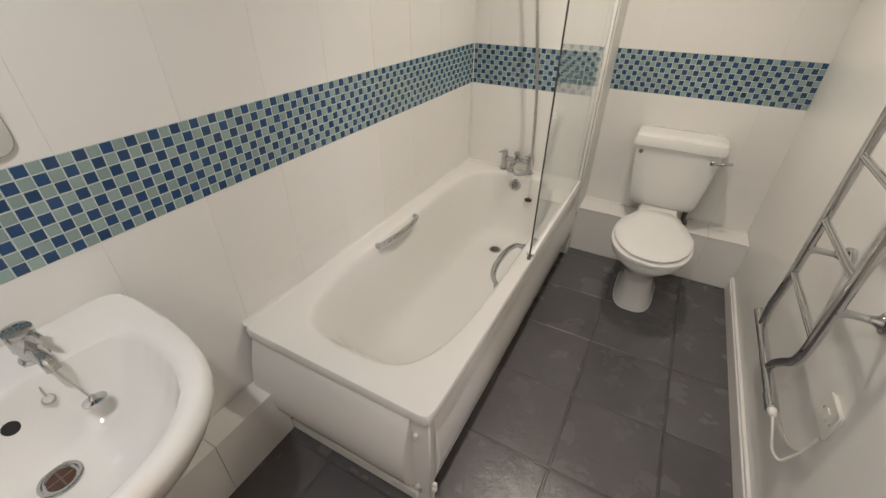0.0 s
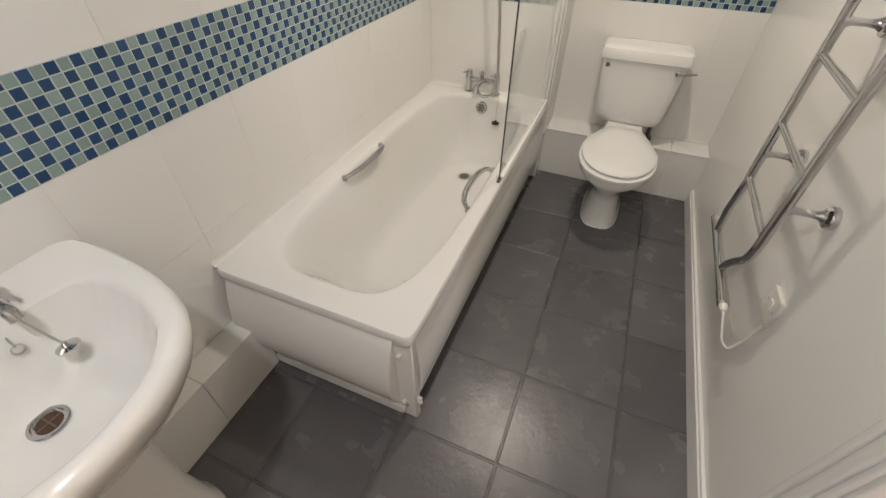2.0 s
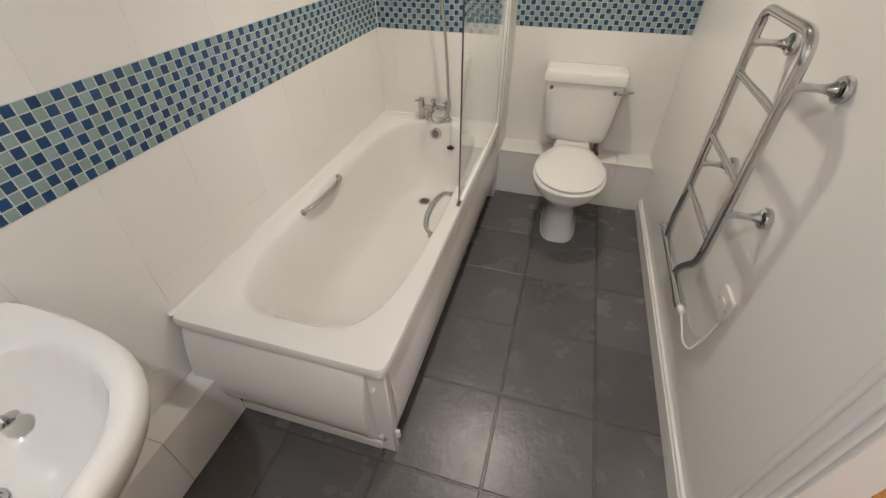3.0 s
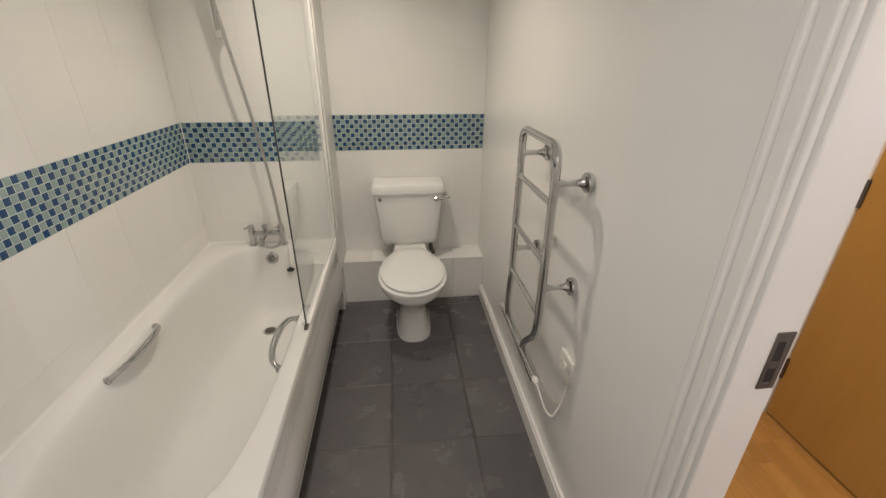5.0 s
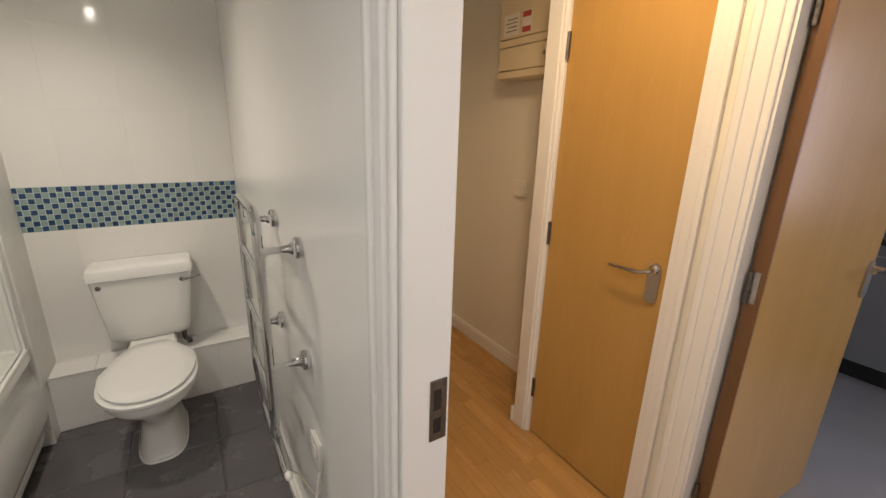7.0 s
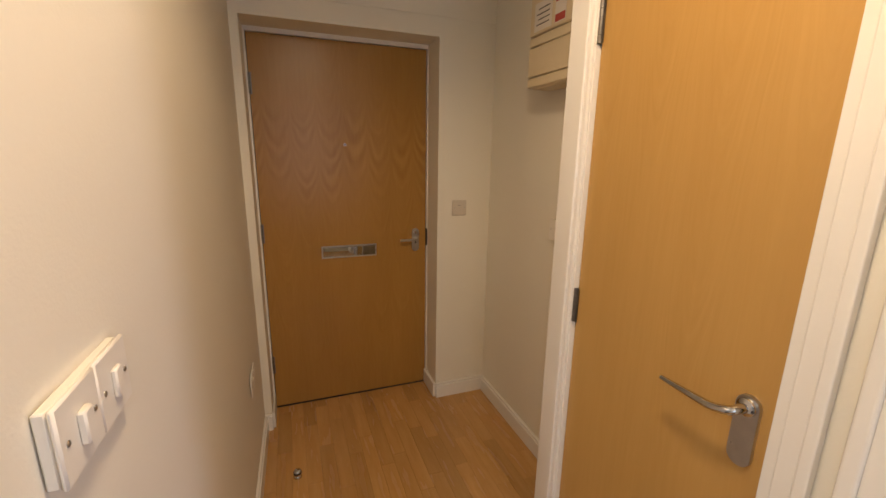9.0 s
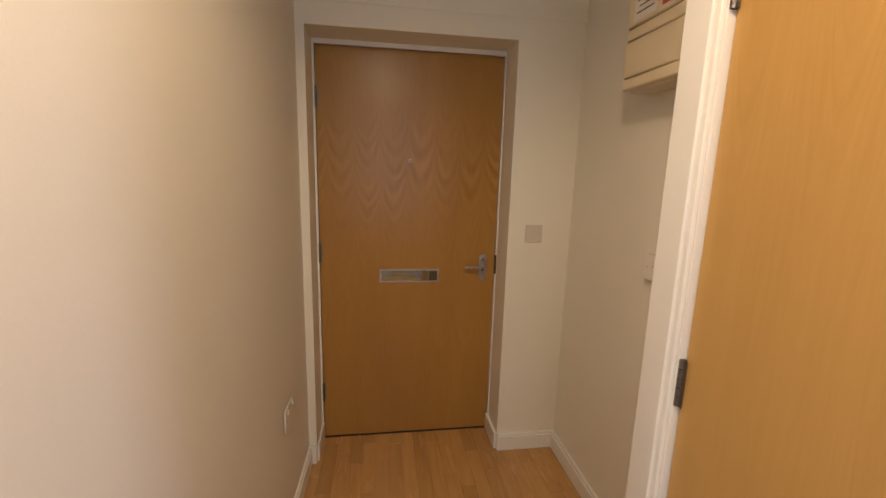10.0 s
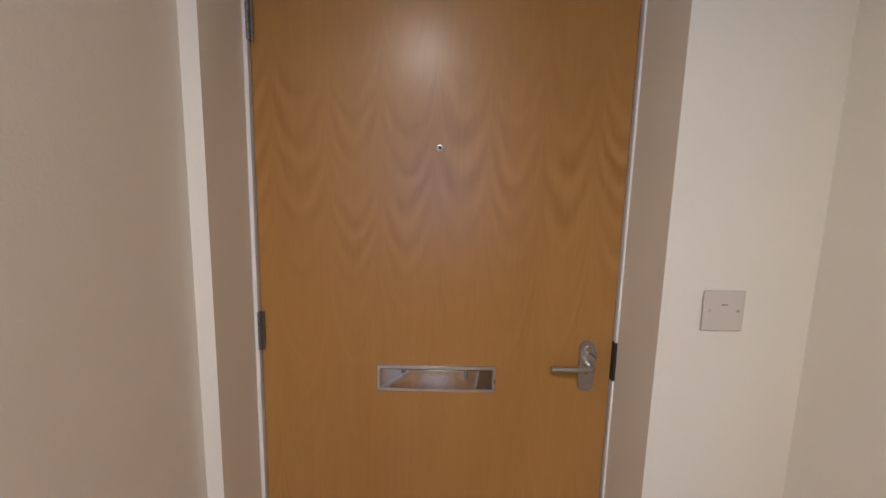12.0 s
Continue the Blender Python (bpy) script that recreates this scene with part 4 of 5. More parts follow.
bk, sl = plate("outlet_plate", "cream blank outlet plate beside the entrance door", "outlet plate", (2.772, YD, 1.142), (0, -1, 0), 0.084, 0.084, 0.008, M_PLATE)
part("flex_outlet", sl(-0.006, 0.006, 0.012, 0.0135, 0.0075, 0.009, 0.0005), M_BLACK, bk)
hs, sl = plate("alarm_plate", "white square plate on a surface box", "outlet plate", (XF, 1.193, 1.126), (-1, 0, 0), 0.088, 0.088, 0.022)
part("indicator", sl(-0.006, 0.006, 0.004, 0.008, 0.0215, 0.0228, 0.0004), M_STEEL, hs)

# consumer unit
cu = thing("consumer_unit", (2.9, 1.155, 1.69), "cream plastic fuse box high on the hall wall", "fuse box")
FY0, FY1, FZ0, FZ1, FX = 0.955, 1.335, 1.692, 2.14, 2.842
part("case", boxes((FX + 0.022, XF, FY0, FY1, FZ0, FZ1), bevel=0.008), M_CREAM, cu)
part("lower_cover", boxes((FX, FX + 0.022, FY0 + 0.002, FY1 - 0.002, FZ0 + 0.003, FZ0 + 0.040), bevel=0.005), M_CREAM, cu)
dr = part("door", boxes((FX + 0.001, FX + 0.022, FY0 + 0.002, FY1 - 0.002, FZ0 + 0.0425, FZ0 + 0.152), bevel=0.004), M_CREAM, cu, "cream hinged cover")
part("catch", lathe(bmesh.new(), [(0, 0.008), (0.006, 0.0075), (0.008, 0.004)], (FX + 0.001, FY0 + 0.045, FZ0 + 0.10), (-1, 0, 0), 12), M_STEEL, dr)
part("rail_cover", boxes((FX + 0.002, FX + 0.022, FY0 + 0.002, FY1 - 0.002, FZ0 + 0.1545, FZ0 + 0.19), bevel=0.004), M_CREAM, cu)
part("upper_cover", boxes((FX + 0.0, FX + 0.022, FY0 + 0.002, FY1 - 0.002, FZ0 + 0.1925, FZ1 - 0.003), bevel=0.005), M_CREAM, cu)
M_LABEL = material("paper_label", (0.78, 0.74, 0.68), 0.6, scale=20, amount=0.3)
M_RED = material("red_print", (0.42, 0.06, 0.05), 0.6, scale=20, amount=0.3)
M_INK = material("dark_print", (0.10, 0.09, 0.09), 0.6)
lb = part("label", boxes((FX - 0.0012, FX + 0.001, 1.185, 1.30, FZ0 + 0.205, FZ0 + 0.305)), M_LABEL, cu, "white paper label")
for i in range(4):
    part("print", boxes((FX - 0.0018, FX, 1.20, 1.285 - 0.012 * (i % 2), FZ0 + 0.225 + i * 0.018, FZ0 + 0.229 + i * 0.018)), M_INK, lb)
lb = part("warning_label", boxes((FX - 0.0012, FX + 0.001, 1.10, 1.165, FZ0 + 0.205, FZ0 + 0.305)), M_LABEL, cu, "warning label with red bands")
for z in (0.208, 0.275):
    part("print_band", boxes((FX - 0.0018, FX, 1.103, 1.162, FZ0 + z, FZ0 + z + 0.025)), M_RED, lb)

stop = thing("door_stop", (1.853, 1.464, 0), "small chrome ball door stop on the floor", "door stop")
part("post", lathe(bmesh.new(), [(0, 0.019), (0.005, 0.019), (0.012, 0.015), (0.028, 0.0175), (0.036, 0.013), (0.04, 0.006)], (1.853, 1.464, 0.0), (0, 0, 1), 22), M_CHROME, stop)
part("buffer", lathe(bmesh.new(), [(0, 0.0178), (0.008, 0.0178)], (1.853, 1.464, 0.020), (0, 0, 1), 22), M_BLACK, stop)


# ---- doors ----
def butt_hinge(parent, x, y, z, along, h=0.10):
    """A hinge with leaf and knuckles; along is the way the leaf lies."""
    a = Vector(along)
    bm = bmesh.new()
    p = Vector((x, y, z))
    for i in range(5):
        tube(bm, [p + Vector((0, 0, -h / 2 + i * h / 5 + 0.0008)), p + Vector((0, 0, -h / 2 + (i + 1) * h / 5 - 0.0008))], 0.0065, 12)
    hg = part("hinge", bm, M_DARKSTEEL, parent, "dull steel hinge")
    q = p + a * 0.012
    lo = [min(p[i], q[i]) - (0.001 if abs(a[i]) < 0.5 else 0) for i in range(2)]
    hi = [max(p[i], q[i]) + (0.001 if abs(a[i]) < 0.5 else 0) for i in range(2)]
    part("leaf", boxes((lo[0], hi[0], lo[1], hi[1], z - h / 2, z + h / 2)), M_DARKSTEEL, hg)


def bowed(x0, x1, y, z0, z1, bow):
    """A thin plate that bulges towards -y in its middle."""
    b = bmesh.new()
    rings = []
    for i in range(25):
        f = i / 24
        ring = []
        for j in range(9):
            g = j / 8
            ring.append(Vector((x0 + f * (x1 - x0), y - bow * (1 - (2 * g - 1) ** 2) - 0.007 * math.sin(math.pi * f), z0 + g * (z1 - z0))))
        rings.append(ring + [Vector((p.x, y + 0.004, p.z)) for p in ring[::-1]])
    return ring_mesh(b, rings)


ed = thing("entrance_door", (2.19, YDOOR, 0), "closed beech veneer entrance door with letter plate", "door")
part("leaf", boxes((EX0 + 0.0115, EX1 - 0.0075, YDOOR, YDOOR + 0.044, 0.006, EH - 0.0235), bevel=0.0015), M_DOOR, ed, "beech veneered flush leaf", smooth=False)
for z in (1.745, 1.012, 0.268):
    butt_hinge(ed, EX0 + 0.010, YDOOR - 0.0065, z, (1, 0, 0))
lp = part("letter_plate", boxes((2.044, 2.346, YDOOR - 0.004, YDOOR + 0.001, 0.917, 0.926), (2.044, 2.346, YDOOR - 0.004, YDOOR + 0.001, 0.857, 0.866), (2.044, 2.052, YDOOR - 0.004, YDOOR + 0.001, 0.866, 0.917), (2.338, 2.346, YDOOR - 0.004, YDOOR + 0.001, 0.866, 0.917), bevel=0.001), M_STEEL, ed, "steel letter plate frame")
part("flap", bowed(2.0525, 2.3375, YDOOR - 0.003, 0.8665, 0.9165, 0.0008), M_FLAP, lp, "polished letter flap")
pv = part("peephole", lathe(bmesh.new(), [(0, 0.008), (0.003, 0.008), (0.004, 0.005)], (2.191, YDOOR, 1.469), (0, -1, 0), 16), M_STEEL, ed, "small steel door viewer")
part("lens", lathe(bmesh.new(), [(0, 0.004), (0.0012, 0.003)], (2.191, YDOOR - 0.004, 1.469), (0, -1, 0), 10), M_BLACK, pv)


def stadium(bm, cx, cz, hw, z0, z1, y0, y1):
    ring = []
    for c, a0 in ((z1 - hw, 0), (z0 + hw, 180)):
        for i in range(11):
            a = radians(a0 + 18 * i)
            ring.append((cx + hw * math.cos(a), c + hw * math.sin(a)))
    return ring_mesh(bm, [[Vector((x, y, z)) for x, z in ring] for y in (y0, y1)])


hd = part("handle_plate", stadium(bmesh.new(), 2.577, 0, 0.020, 0.868, 1.003, YDOOR - 0.008, YDOOR + 0.001), M_STEEL, ed, "steel handle plate")
part("lever", tube(bmesh.new(), bend([(2.577, YDOOR - 0.008, 0.944), (2.577, YDOOR - 0.046, 0.944), (2.545, YDOOR - 0.05, 0.944), (2.477, YDOOR - 0.048, 0.944)], 0.012), 0.0075, 12), M_STEEL, hd, "steel lever")
part("thumb_turn", lathe(bmesh.new(), [(0, 0.012), (0.006, 0.012), (0.008, 0.006), (0.016, 0.006)], (2.579, YDOOR - 0.008, 0.980), (0, -1, 0), 14), M_CHROME, hd)
part("turn_wing", tube(bmesh.new(), [(2.568, YDOOR - 0.025, 0.992), (2.592, YDOOR - 0.025, 0.968)], 0.006, 10), M_CHROME, hd)
part("keyhole", boxes((2.573, 2.581, YDOOR - 0.0092, YDOOR - 0.006, 0.915, 0.938), bevel=0.001), M_BLACK, hd)
part("edge_strike", boxes((EX1 - 0.0072, EX1 - 0.0004, YDOOR - 0.0135, YDOOR + 0.003, 0.90, 1.0)), M_BLACK, ed, "dark strike plate at the frame")
# black slab stands in for the shade below the door leaf
structure("door_gap_shade", boxes((EX0, EX1, YDOOR - 0.004, YDOOR + 0.09, -0.004, 0.003)), M_BLACK, "black slab for the shade in the gap under the entrance door", "threshold")

XCD = 2.652
cd = thing("cupboard_door", (XCD, 0.41, 0), "closed light beech veneer cupboard door", "door")
part("leaf", boxes((XCD, XCD + 0.038, CY0 + 0.011, CY1 - 0.012, 0.008, CH - 0.012), bevel=0.0015), M_DOOR2, cd, "light beech veneered leaf", smooth=False)
for z in (1.752, 1.018, 0.254):
    butt_hinge(cd, XCD - 0.0065, CY1 - 0.0115, z, (0, -1, 0))
bm = bmesh.new()
ring = []
for c, a0 in ((1.022 - 0.021, 0), (0.88 + 0.021, 180)):
    for i in range(11):
        a = radians(a0 + 18 * i)
        ring.append((0.187 + 0.021 * math.cos(a), c + 0.021 * math.sin(a)))
ring_mesh(bm, [[Vector((x, y, z)) for y, z in ring] for x in (XCD - 0.008, XCD + 0.001)])
hp = part("handle_plate", bm, M_STEEL, cd, "steel handle plate")
part("rose", lathe(bmesh.new(), [(0, 0.0175), (0.006, 0.0165), (0.010, 0.010)], (XCD - 0.008, 0.187, 1.0), (-1, 0, 0), 20), M_CHROME, hp)
part("lever", tube(bmesh.new(), bend([(XCD - 0.008, 0.187, 1.0), (XCD - 0.048, 0.187, 1.0), (XCD - 0.052, 0.22, 0.989), (XCD - 0.046, 0.335, 0.984)], 0.016), [0.009] * 2 + [0.0085] * 6 + [0.008] * 7 + [0.005] * 1, 12), M_CHROME, hp, "curved chrome lever")
part("latch_keep", boxes((XCD - 0.004, XCD + 0.004, CY0 + 0.0085, CY0 + 0.0105, 0.97, 1.03)), M_BLACK, cd)

# kitchen door, standing open
YK = -0.102
kd = thing("kitchen_door", (2.70, YK, 0), "beech veneer kitchen door standing wide open", "door")
part("leaf", boxes((2.7065, 3.450, YK, YK + 0.042, 0.008, CH - 0.012), bevel=0.0015), M_DOOR2, kd, "light beech veneered leaf", smooth=False)
# edge strip coloured darker than the leaf, with its shade in the colour
part("lipping", boxes((2.70, 2.706, YK + 0.0005, YK + 0.0415, 0.008, CH - 0.012)), M_LIPPING, kd, "door edge in a darker brown that holds its shade", smooth=False)
for z in (1.752, 1.018, 0.254):
    butt_hinge(kd, 2.692, YK + 0.036, z, (1, 0, 0))
kh = part("handle_plate", stadium(bmesh.new(), 3.415, 0, 0.021, 0.88, 1.022, YK - 0.008, YK + 0.001), M_STEEL, kd, "steel handle plate")
part("lever", tube(bmesh.new(), bend([(3.415, YK - 0.008, 1.0), (3.415, YK - 0.05, 1.0), (3.38, YK - 0.052, 0.997), (3.30, YK - 0.046, 1.008)], 0.016), 0.008, 12), M_CHROME, kh)
bl = part("latch_bolt", boxes((2.6975, 2.7005, YK + 0.012, YK + 0.032, 0.97, 1.065)), M_STEEL, kd, "steel hinge leaf")
kd.rotation_euler[2] = radians(-4.9)

# ---- kitchen beyond the doorway ----
M_KFLOOR = material("grey_vinyl", (0.34, 0.34, 0.35), 0.4, second=(0.28, 0.28, 0.29), scale=5, amount=0.6)
M_KUNIT = material("grey_laminate", (0.22, 0.225, 0.235), 0.3, second=(0.19, 0.195, 0.205), scale=6, amount=0.5)
M_KTOP = material("dark_worktop", (0.03, 0.03, 0.032), 0.25, second=(0.06, 0.06, 0.06), scale=60, amount=0.6)
structure("floor_kitchen", boxes((XF + 0.2, 5.4, -4.0, 1.2, -0.1, 0.0), (XC + 0.06, XF + 0.2, -4.0, -0.0, -0.1, 0.001)), M_KFLOOR, "light grey vinyl kitchen floor", "floor")
structure("wall_kitchen_far", boxes((5.3, 5.42, -1.5, 1.3, 0, CEIL), (5.3, 5.42, -4.0, -2.7, 0, CEIL), (5.3, 5.42, -2.7, -1.5, 0, 0.9), (5.3, 5.42, -2.7, -1.5, 2.1, CEIL)), M_CEIL, "white kitchen wall with a window and checked tiles", "wall")
structure("wall_kitchen_north", boxes((3.3, 5.3, 1.2, 1.32, 0, CEIL)), M_CEIL, "plain white kitchen wall", "wall")
structure("wall_kitchen_side", boxes((3.26, 3.30, 0.70, 1.3, 0, CEIL)), M_CEIL, "plain white kitchen wall", "wall")
structure("wall_kitchen_south", boxes((XC, 5.42, -4.12, -4.0, 0, CEIL)), M_CEIL, "plain white kitchen wall", "wall")
structure("wall_kitchen_west", boxes((XC, XC + 0.1, -4.0, -2.2, 0, CEIL)), M_CEIL, "plain white kitchen wall", "wall")
for i in range(4):
    y0 = -1.41 + i * 0.62
    ku = thing("kitchen_unit", (5.0, y0 + 0.3, 0), "grey laminate kitchen base unit under the worktop", "kitchen unit", group="kitchen units")
    part("body", boxes((4.74, 5.3, y0, y0 + 0.616, 0.12, 0.86)), M_KUNIT, ku, smooth=False)
    kdr = part("door", boxes((4.718, 4.738, y0 + 0.003, y0 + 0.613, 0.125, 0.855), bevel=0.002), M_KUNIT, ku)
    part("handle", tube(bmesh.new(), bend([(4.718, y0 + 0.08, 0.80), (4.69, y0 + 0.08, 0.80), (4.69, y0 + 0.24, 0.80), (4.718, y0 + 0.24, 0.80)], 0.01), 0.005, 8), M_STEEL, kdr)
    part("plinth", boxes((4.78, 5.3, y0, y0 + 0.616, 0.0, 0.118)), M_BLACK, ku, smooth=False)
for i in range(4):
    y0 = -1.41 + i * 0.62
    strip = single("appliance_trim", boxes((4.712, 4.736, y0 + 0.003, y0 + 0.613, 0.858, 0.8615)), M_STEEL, "thin steel trim under the worktop", "trim strip", group="steel trims")
wt = single("worktop", boxes((4.70, 5.3, -1.5, 1.0, 0.862, 0.90), bevel=0.006), M_KTOP, "dark laminate kitchen worktop with steel edge", "worktop")

# ---- bathroom boxing ----
boxing = structure("boxing_toilet", boxes((XE, XR, 1.784, YT + 0.002, 0, 0.284)), M_GROUT, "white tiled pipe boxing behind the toilet", "pipe boxing")
boxing2 = structure("boxing_basin", boxes((-0.002, 0.093, YB, 0.012, 0, 0.244)), M_GROUT, "white tiled pipe boxing under the basin", "pipe boxing")
structure("trim_boxing_sealant", boxes((0.0, 0.006, YE - 0.006, YE, RIM + 0.012, CEIL), (XE, TX - 0.13, YT - 0.012, YT, 0.288, 0.297), (TX + 0.16, XR, YT - 0.012, YT, 0.288, 0.297), (XE - 0.001, XE + 0.008, 1.70, 1.95, 0.29, CEIL), bevel=0.003), M_SEALANT, "white sealant bead", "sealant")

# ceiling lamps
M_BULB = bpy.data.materials.new("lamp_glow")
M_BULB.use_nodes = True
be = M_BULB.node_tree.nodes["Principled BSDF"]
be.inputs["Emission Color"].default_value = (1.0, 0.9, 0.76, 1)
be.inputs["Emission Strength"].default_value = 160.0


def downlight(x, y):
    d = thing("ceiling_light", (x, y, CEIL), "small recessed ceiling downlight with white rim", "ceiling light", group="ceiling lights")
    part("rim", _lathe(bmesh.new(), [(0, 0.045), (0.006, 0.043), (0.008, 0.034), (0.001, 0.031)], Vector((x, y, CEIL)), Vector((0, 0, -1)), 28), M_WOODWORK, d, "white rim")
    part("bulb", _lathe(bmesh.new(), [(0, 0.029), (0.010, 0.029), (0.018, 0.022), (0.021, 0.010)], Vector((x, y, CEIL - 0.001)), Vector((0, 0, -1)), 20), M_BULB, d, "glowing bulb")


for sx, sy in SPOTS:
    downlight(sx, sy)
for hx, hy in HALL_LAMPS:
    downlight(hx, hy)

# ---- tiles, strips and mosaic: single pieces ----
PIECES = {}


def piece_mesh(name, w, h, d, bev, mat):
    """One tile lying in its local x and y with its face at z = 0."""
    key = (name, round(w, 3), round(h, 3))
    if key not in PIECES:
        a, b = w / 2, h / 2
        v = [(-a, -b, -d), (a, -b, -d), (a, b, -d), (-a, b, -d), (-a, -b, -bev), (a, -b, -bev), (a, b, -bev), (-a, b, -bev),
             (-a + bev, -b + bev, 0), (a - bev, -b + bev, 0), (a - bev, b - bev, 0), (-a + bev, b - bev, 0)]
        f = [(8, 9, 10, 11)]
        for k in range(4):
            j = (k + 1) % 4
            f += [(4 + k, 4 + j, 8 + j, 8 + k), (k, j, 4 + j, 4 + k)]
        me = bpy.data.meshes.new(name)
        me.from_pydata(v, [], f)
        me.materials.append(mat)
        PIECES[key] = me
    return PIECES[key]


def cuts(lo, hi, start, pitch):
    """Joint lines between lo and hi on a grid."""
    k = math.ceil((lo - start) / pitch + 1e-4)
    out = [lo]
    while start + k * pitch < hi - 0.004:
        if start + k * pitch > lo + 0.004:
            out.append(start + k * pitch)
        k += 1
    return out + [hi]


def lay(parent, name, mat, place, us, vs, gap, depth, bev, wob=0.0, rise=0.0):
    """Tiles between joint lines; place(u, v) gives the pose of a tile's face."""
    for u0, u1 in zip(us, us[1:]):
        for v0, v1 in zip(vs, vs[1:]):
            ob = new(name, piece_mesh(name, u1 - u0 - gap, v1 - v0 - gap - rise, depth, bev, mat))
            ob.parent = parent
            m = place((u0 + u1) / 2, (v0 + v1) / 2)
            if wob:
                m = m @ pose(0, 0, random.uniform(-wob, 0), random.uniform(-0.12, 0.12), random.uniform(-0.12, 0.12), 0)
            ob.matrix_basis = m


def on_west(u, v):
    return Matrix(((0, 0, 1, 0), (1, 0, 0, u), (0, 1, 0, v), (0, 0, 0, 1)))


def on_north(y):
    return lambda u, v: Matrix(((1, 0, 0, u), (0, 0, -1, y), (0, 1, 0, v), (0, 0, 0, 1)))


def on_floor(z):
    return lambda u, v: Matrix.Translation((u, v, z))


def facing_east(x):
    return lambda u, v: Matrix(((0, 0, 1, x), (1, 0, 0, u), (0, 1, 0, v), (0, 0, 0, 1)))


B0, B1, TW, TH = 0.937, 1.137, 0.2585, 0.338
LOW = [0.0, B0 - 2 * TH, B0 - TH, B0]
HIGH = [B1, B1 + TH, B1 + 2 * TH, B1 + 3 * TH, CEIL]
ys = cuts(YB, YE, 0.032, TW)
lay(wall_left, "tile", M_TILE, on_west, ys, LOW, 0.0005, 0.0030, 0.0003, 0.0002)
lay(wall_left, "tile", M_TILE, on_west, ys, HIGH, 0.0003, 0.0030, 0.0002, 0.0002)
xs = cuts(0.0, XE, 0.09, TW)
lay(wall_end, "tile", M_TILE, on_north(YE), xs, LOW, 0.0004, 0.0030, 0.0002, 0.0003)
lay(wall_end, "tile", M_TILE, on_north(YE), xs, HIGH, 0.0004, 0.0030, 0.0002, 0.0003)
lay(wall_end, "tile", M_TILE, facing_east(XE), [YE, YT], LOW, 0.0004, 0.0030, 0.0002)
lay(wall_end, "tile", M_TILE, facing_east(XE), [YE, YT], HIGH, 0.0004, 0.0030, 0.0002)
xs = cuts(XE, XR, 0.88, TW)
lay(wall_toilet, "tile", M_TILE, on_north(YT), xs, [0.29, B0 - TH, B0], 0.0004, 0.0030, 0.0002, 0.0003)
lay(wall_toilet, "tile", M_TILE, on_north(YT), xs, HIGH, 0.0006, 0.0030, 0.0005, 0.0004, 0.0018)
xs = cuts(XE, XR, 0.868, TW)
lay(boxing, "tile", M_TILE, on_north(1.78), xs, [0.003, 0.29], 0.0016, 0.004, 0.0007)
lay(boxing, "tile", M_TILE, on_floor(0.290), xs, [1.776, YT], 0.0016, 0.005, 0.0007)
ys2 = cuts(YB, 0.014, -0.245, TW)
lay(boxing2, "tile", M_TILE, facing_east(0.098), ys2, [0.003, 0.25], 0.0018, 0.004, 0.0008)
lay(boxing2, "tile", M_TILE, on_floor(0.250), [0.001, 0.100], ys2, 0.0018, 0.005, 0.0008)
lay(floor_bath, "floor_tile", M_FLOOR, on_floor(0.0), cuts(-0.004, XR + 0.06, 0.298, 0.345), cuts(YB, YT, -0.017, 0.345), 0.0055, 0.003, 0.0032, 0.0008)

# kitchen wall tiles in black, white and grey
M_KWHITE = material("kitchen_white_tile", (0.78, 0.78, 0.78), 0.12)
M_KGREY = material("kitchen_grey_tile", (0.22, 0.23, 0.24), 0.12)
M_KBLACK = material("kitchen_black_tile", (0.015, 0.015, 0.017), 0.12)
splash = structure("splashback", boxes((5.292, 5.30, -1.5, 1.0, 0.90, 1.50)), M_GROUT, "black, white and grey tiled splashback", "splashback")
for i in range(24):
    for j in range(6):
        mat = (M_KWHITE, M_KBLACK, M_KGREY)[(i * 2 + j) % 3]
        lay(splash, "splash_tile_" + ("white", "black", "grey")[(i * 2 + j) % 3], mat, lambda u, v: Matrix(((0, 0, -1, 5.288), (-1, 0, 0, u), (0, 1, 0, v), (0, 0, 0, 1))), [-1.5 + i * 0.1, -1.4 + i * 0.1], [0.9 + j * 0.1, 1.0 + j * 0.1], 0.003, 0.004, 0.001)

# laminate strips
rng = random.Random(5)
x, col = XR + 0.06, 0
SW = 0.0655
while x < XF + 0.02:
    y = -0.95 - rng.uniform(0, 0.3)
    while y < YDOOR + 0.03:
        ln = rng.choice((0.26, 0.34, 0.42, 0.50))
        y1 = min(y + ln, YDOOR + 0.04)
        if y1 - y > 0.03:
            lay(floor_hall, "laminate_strip", M_LAM, on_floor(0.0), [x, x + SW], [y, y1], 0.0006, 0.004, 0.0004)
        y = y1
    x += SW
far_strips = bmesh.new()
for i in range(20):
    for j in range(3):
        box(far_strips, XR + 0.06 + i * SW, XR + 0.06 + (i + 1) * SW - 0.0006, -2.2 + j * 0.42, -2.2 + (j + 1) * 0.42 - 0.01, -0.004, -0.0005)
fs = new("laminate_strips_behind", finish("laminate_strips_behind", far_strips, M_LAM, False))
fs.parent = floor_hall
tagged(fs, kind="stuff")

# mosaic band: eight rows in a checker of blue and pale green glass
MP = (B1 - B0) / 8


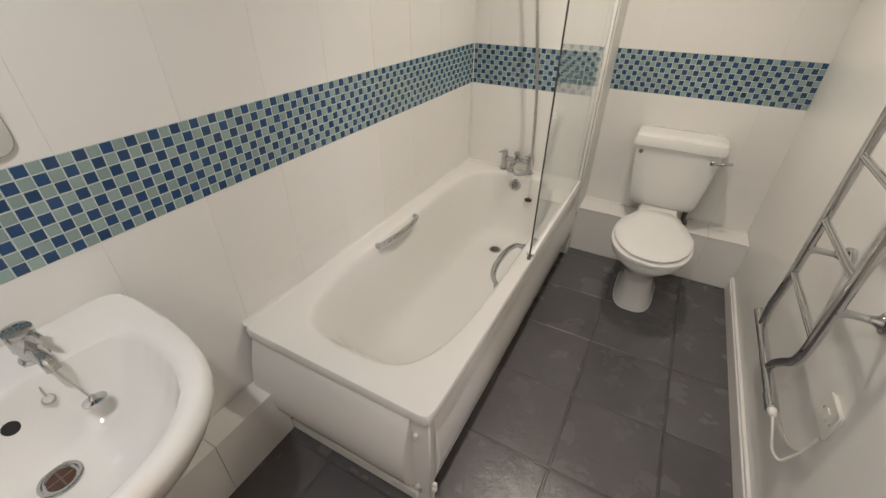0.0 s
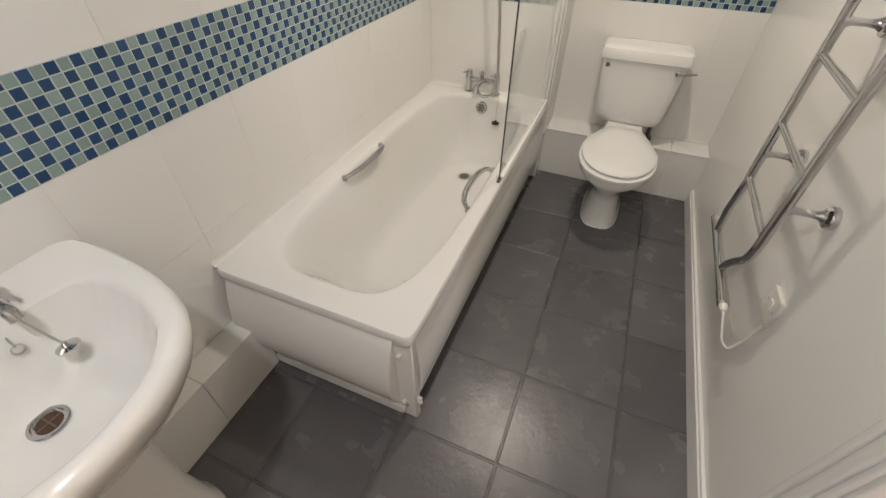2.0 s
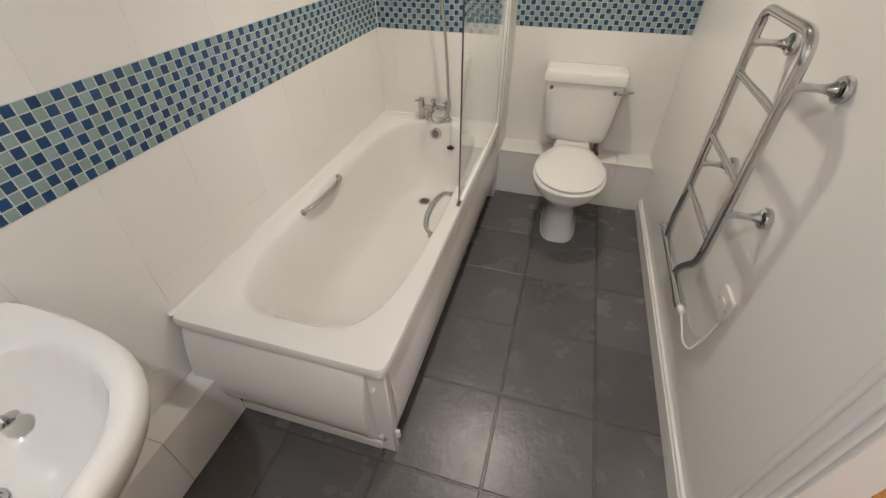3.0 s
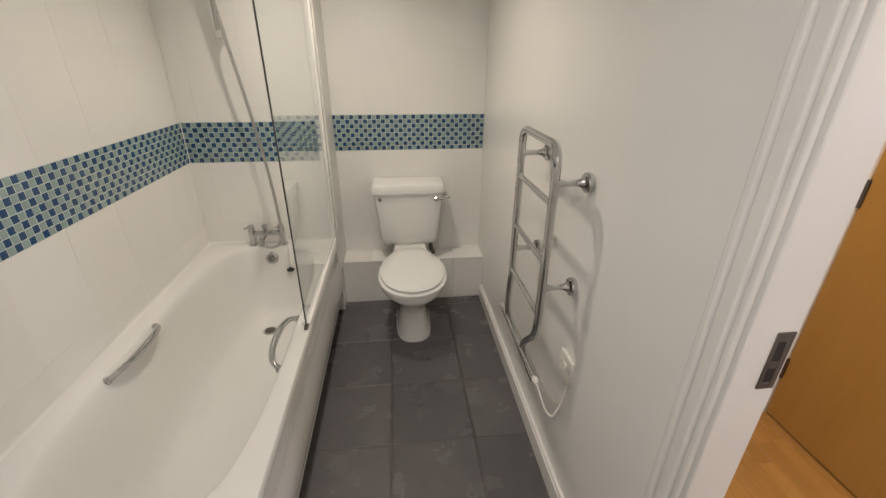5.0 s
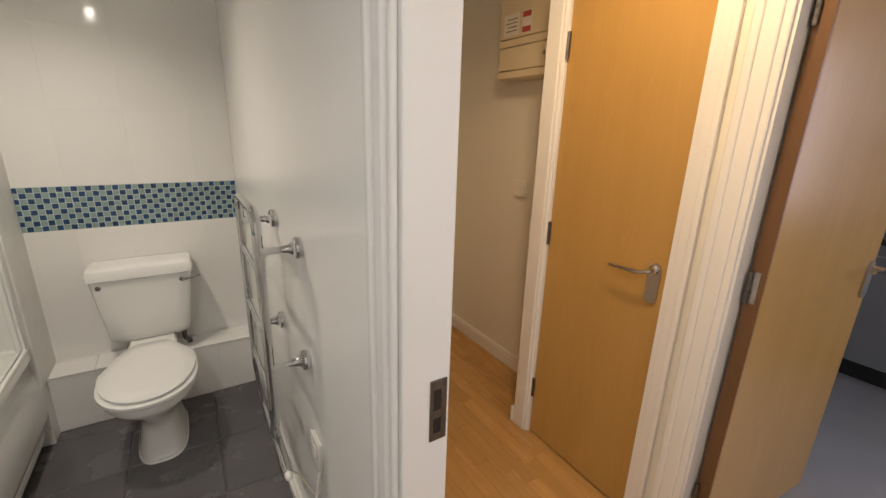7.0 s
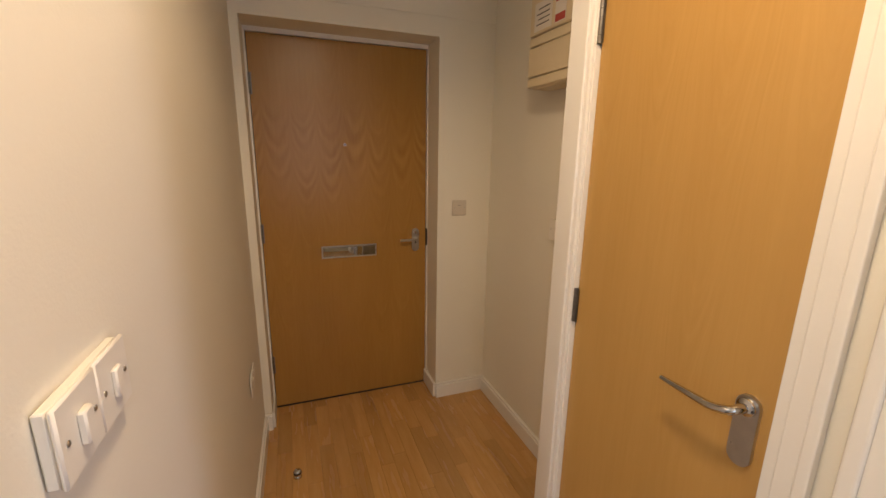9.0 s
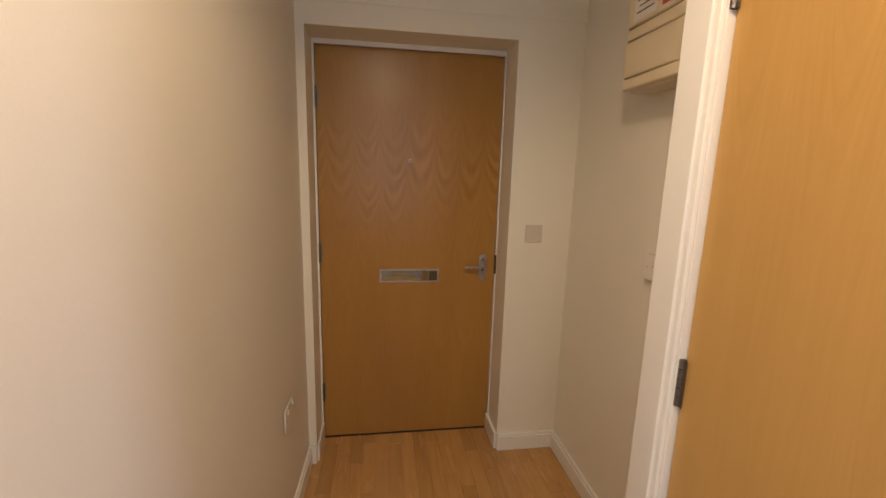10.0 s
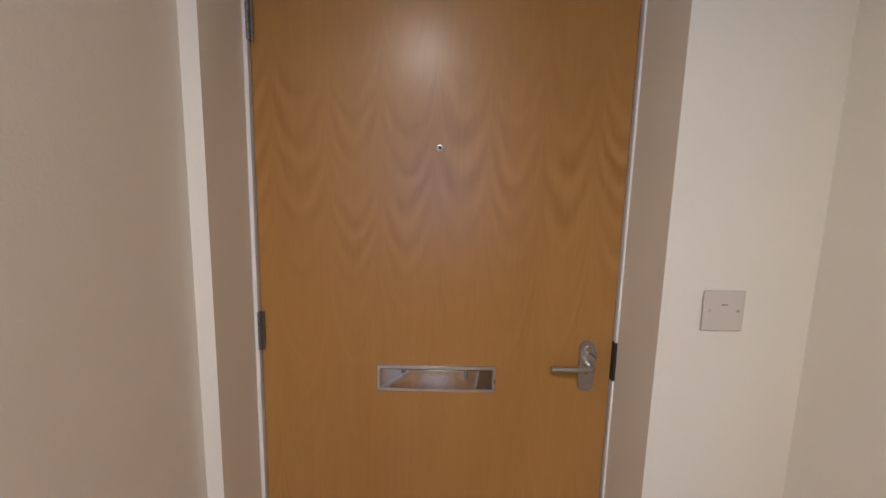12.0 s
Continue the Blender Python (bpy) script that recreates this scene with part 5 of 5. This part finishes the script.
def mosaic(wall, place, u_lo, u_hi, phase, near_lo, near_hi, name):
    """Small tiles of a band; those between near_lo and near_hi are single pieces, the rest one sheet."""
    count = round((u_hi - u_lo) / MP)
    pitch = (u_hi - u_lo) / count
    rest = {0: ([], []), 1: ([], [])}
    for i in range(count):
        u = u_lo + (i + 0.5) * pitch
        for j in range(8):
            v = B0 + (j + 0.5) * MP
            blue = (i + j + phase) % 2
            mat = M_BLUE if blue else M_PALE
            m = place(u, v) @ pose(random.uniform(-0.0003, 0.0003), random.uniform(-0.0003, 0.0003), 0.0018 + random.uniform(-0.0004, 0.0004), random.uniform(-0.7, 0.7), random.uniform(-0.7, 0.7), 0)
            kind = "mosaic_tile_blue" if blue else "mosaic_tile_green"
            me = piece_mesh(kind, pitch - 0.0026, MP - 0.0026, 0.004, 0.0012, mat)
            if near_lo <= u <= near_hi:
                ob = new("mosaic_tile", me)
                ob.parent, ob.matrix_basis = wall, m
            else:
                vs, fs_ = rest[blue]
                k = len(vs)
                vs += [m @ p.co for p in me.vertices]
                fs_ += [tuple(k + q for q in f.vertices) for f in me.polygons]
    for blue, (vs, fs_) in rest.items():
        if vs:
            me = bpy.data.meshes.new("mosaic_rest")
            me.from_pydata(vs, [], fs_)
            me.materials.append(M_BLUE if blue else M_PALE)
            ob = new("mosaic_sheet", me)
            ob.parent = wall
            tagged(ob, kind="stuff")


for wall, b in ((wall_left, (-0.003, 0.0004, YB, YE, B0, B1)), (wall_end, (-0.002, XE, YE - 0.0004, YE + 0.003, B0, B1)), (wall_end, (XE - 0.003, XE + 0.0004, YE - 0.0004, YT, B0, B1)), (wall_toilet, (XE, XR, YT - 0.0004, YT + 0.003, B0, B1))):
    ob = new("mosaic_grout", finish("mosaic_grout", boxes(b), M_MGROUT, False))
    ob.parent = wall
mosaic(wall_left, on_west, YB, YE, 0, -0.42, 0.46, "west")
mosaic(wall_end, on_north(YE), 0.0, XE, 1, 0, 1, "end")
mosaic(wall_end, facing_east(XE), YE, YT, 0, 9, 9, "return")
mosaic(wall_toilet, on_north(YT), XE, XR, 0, 0, 2, "toilet")
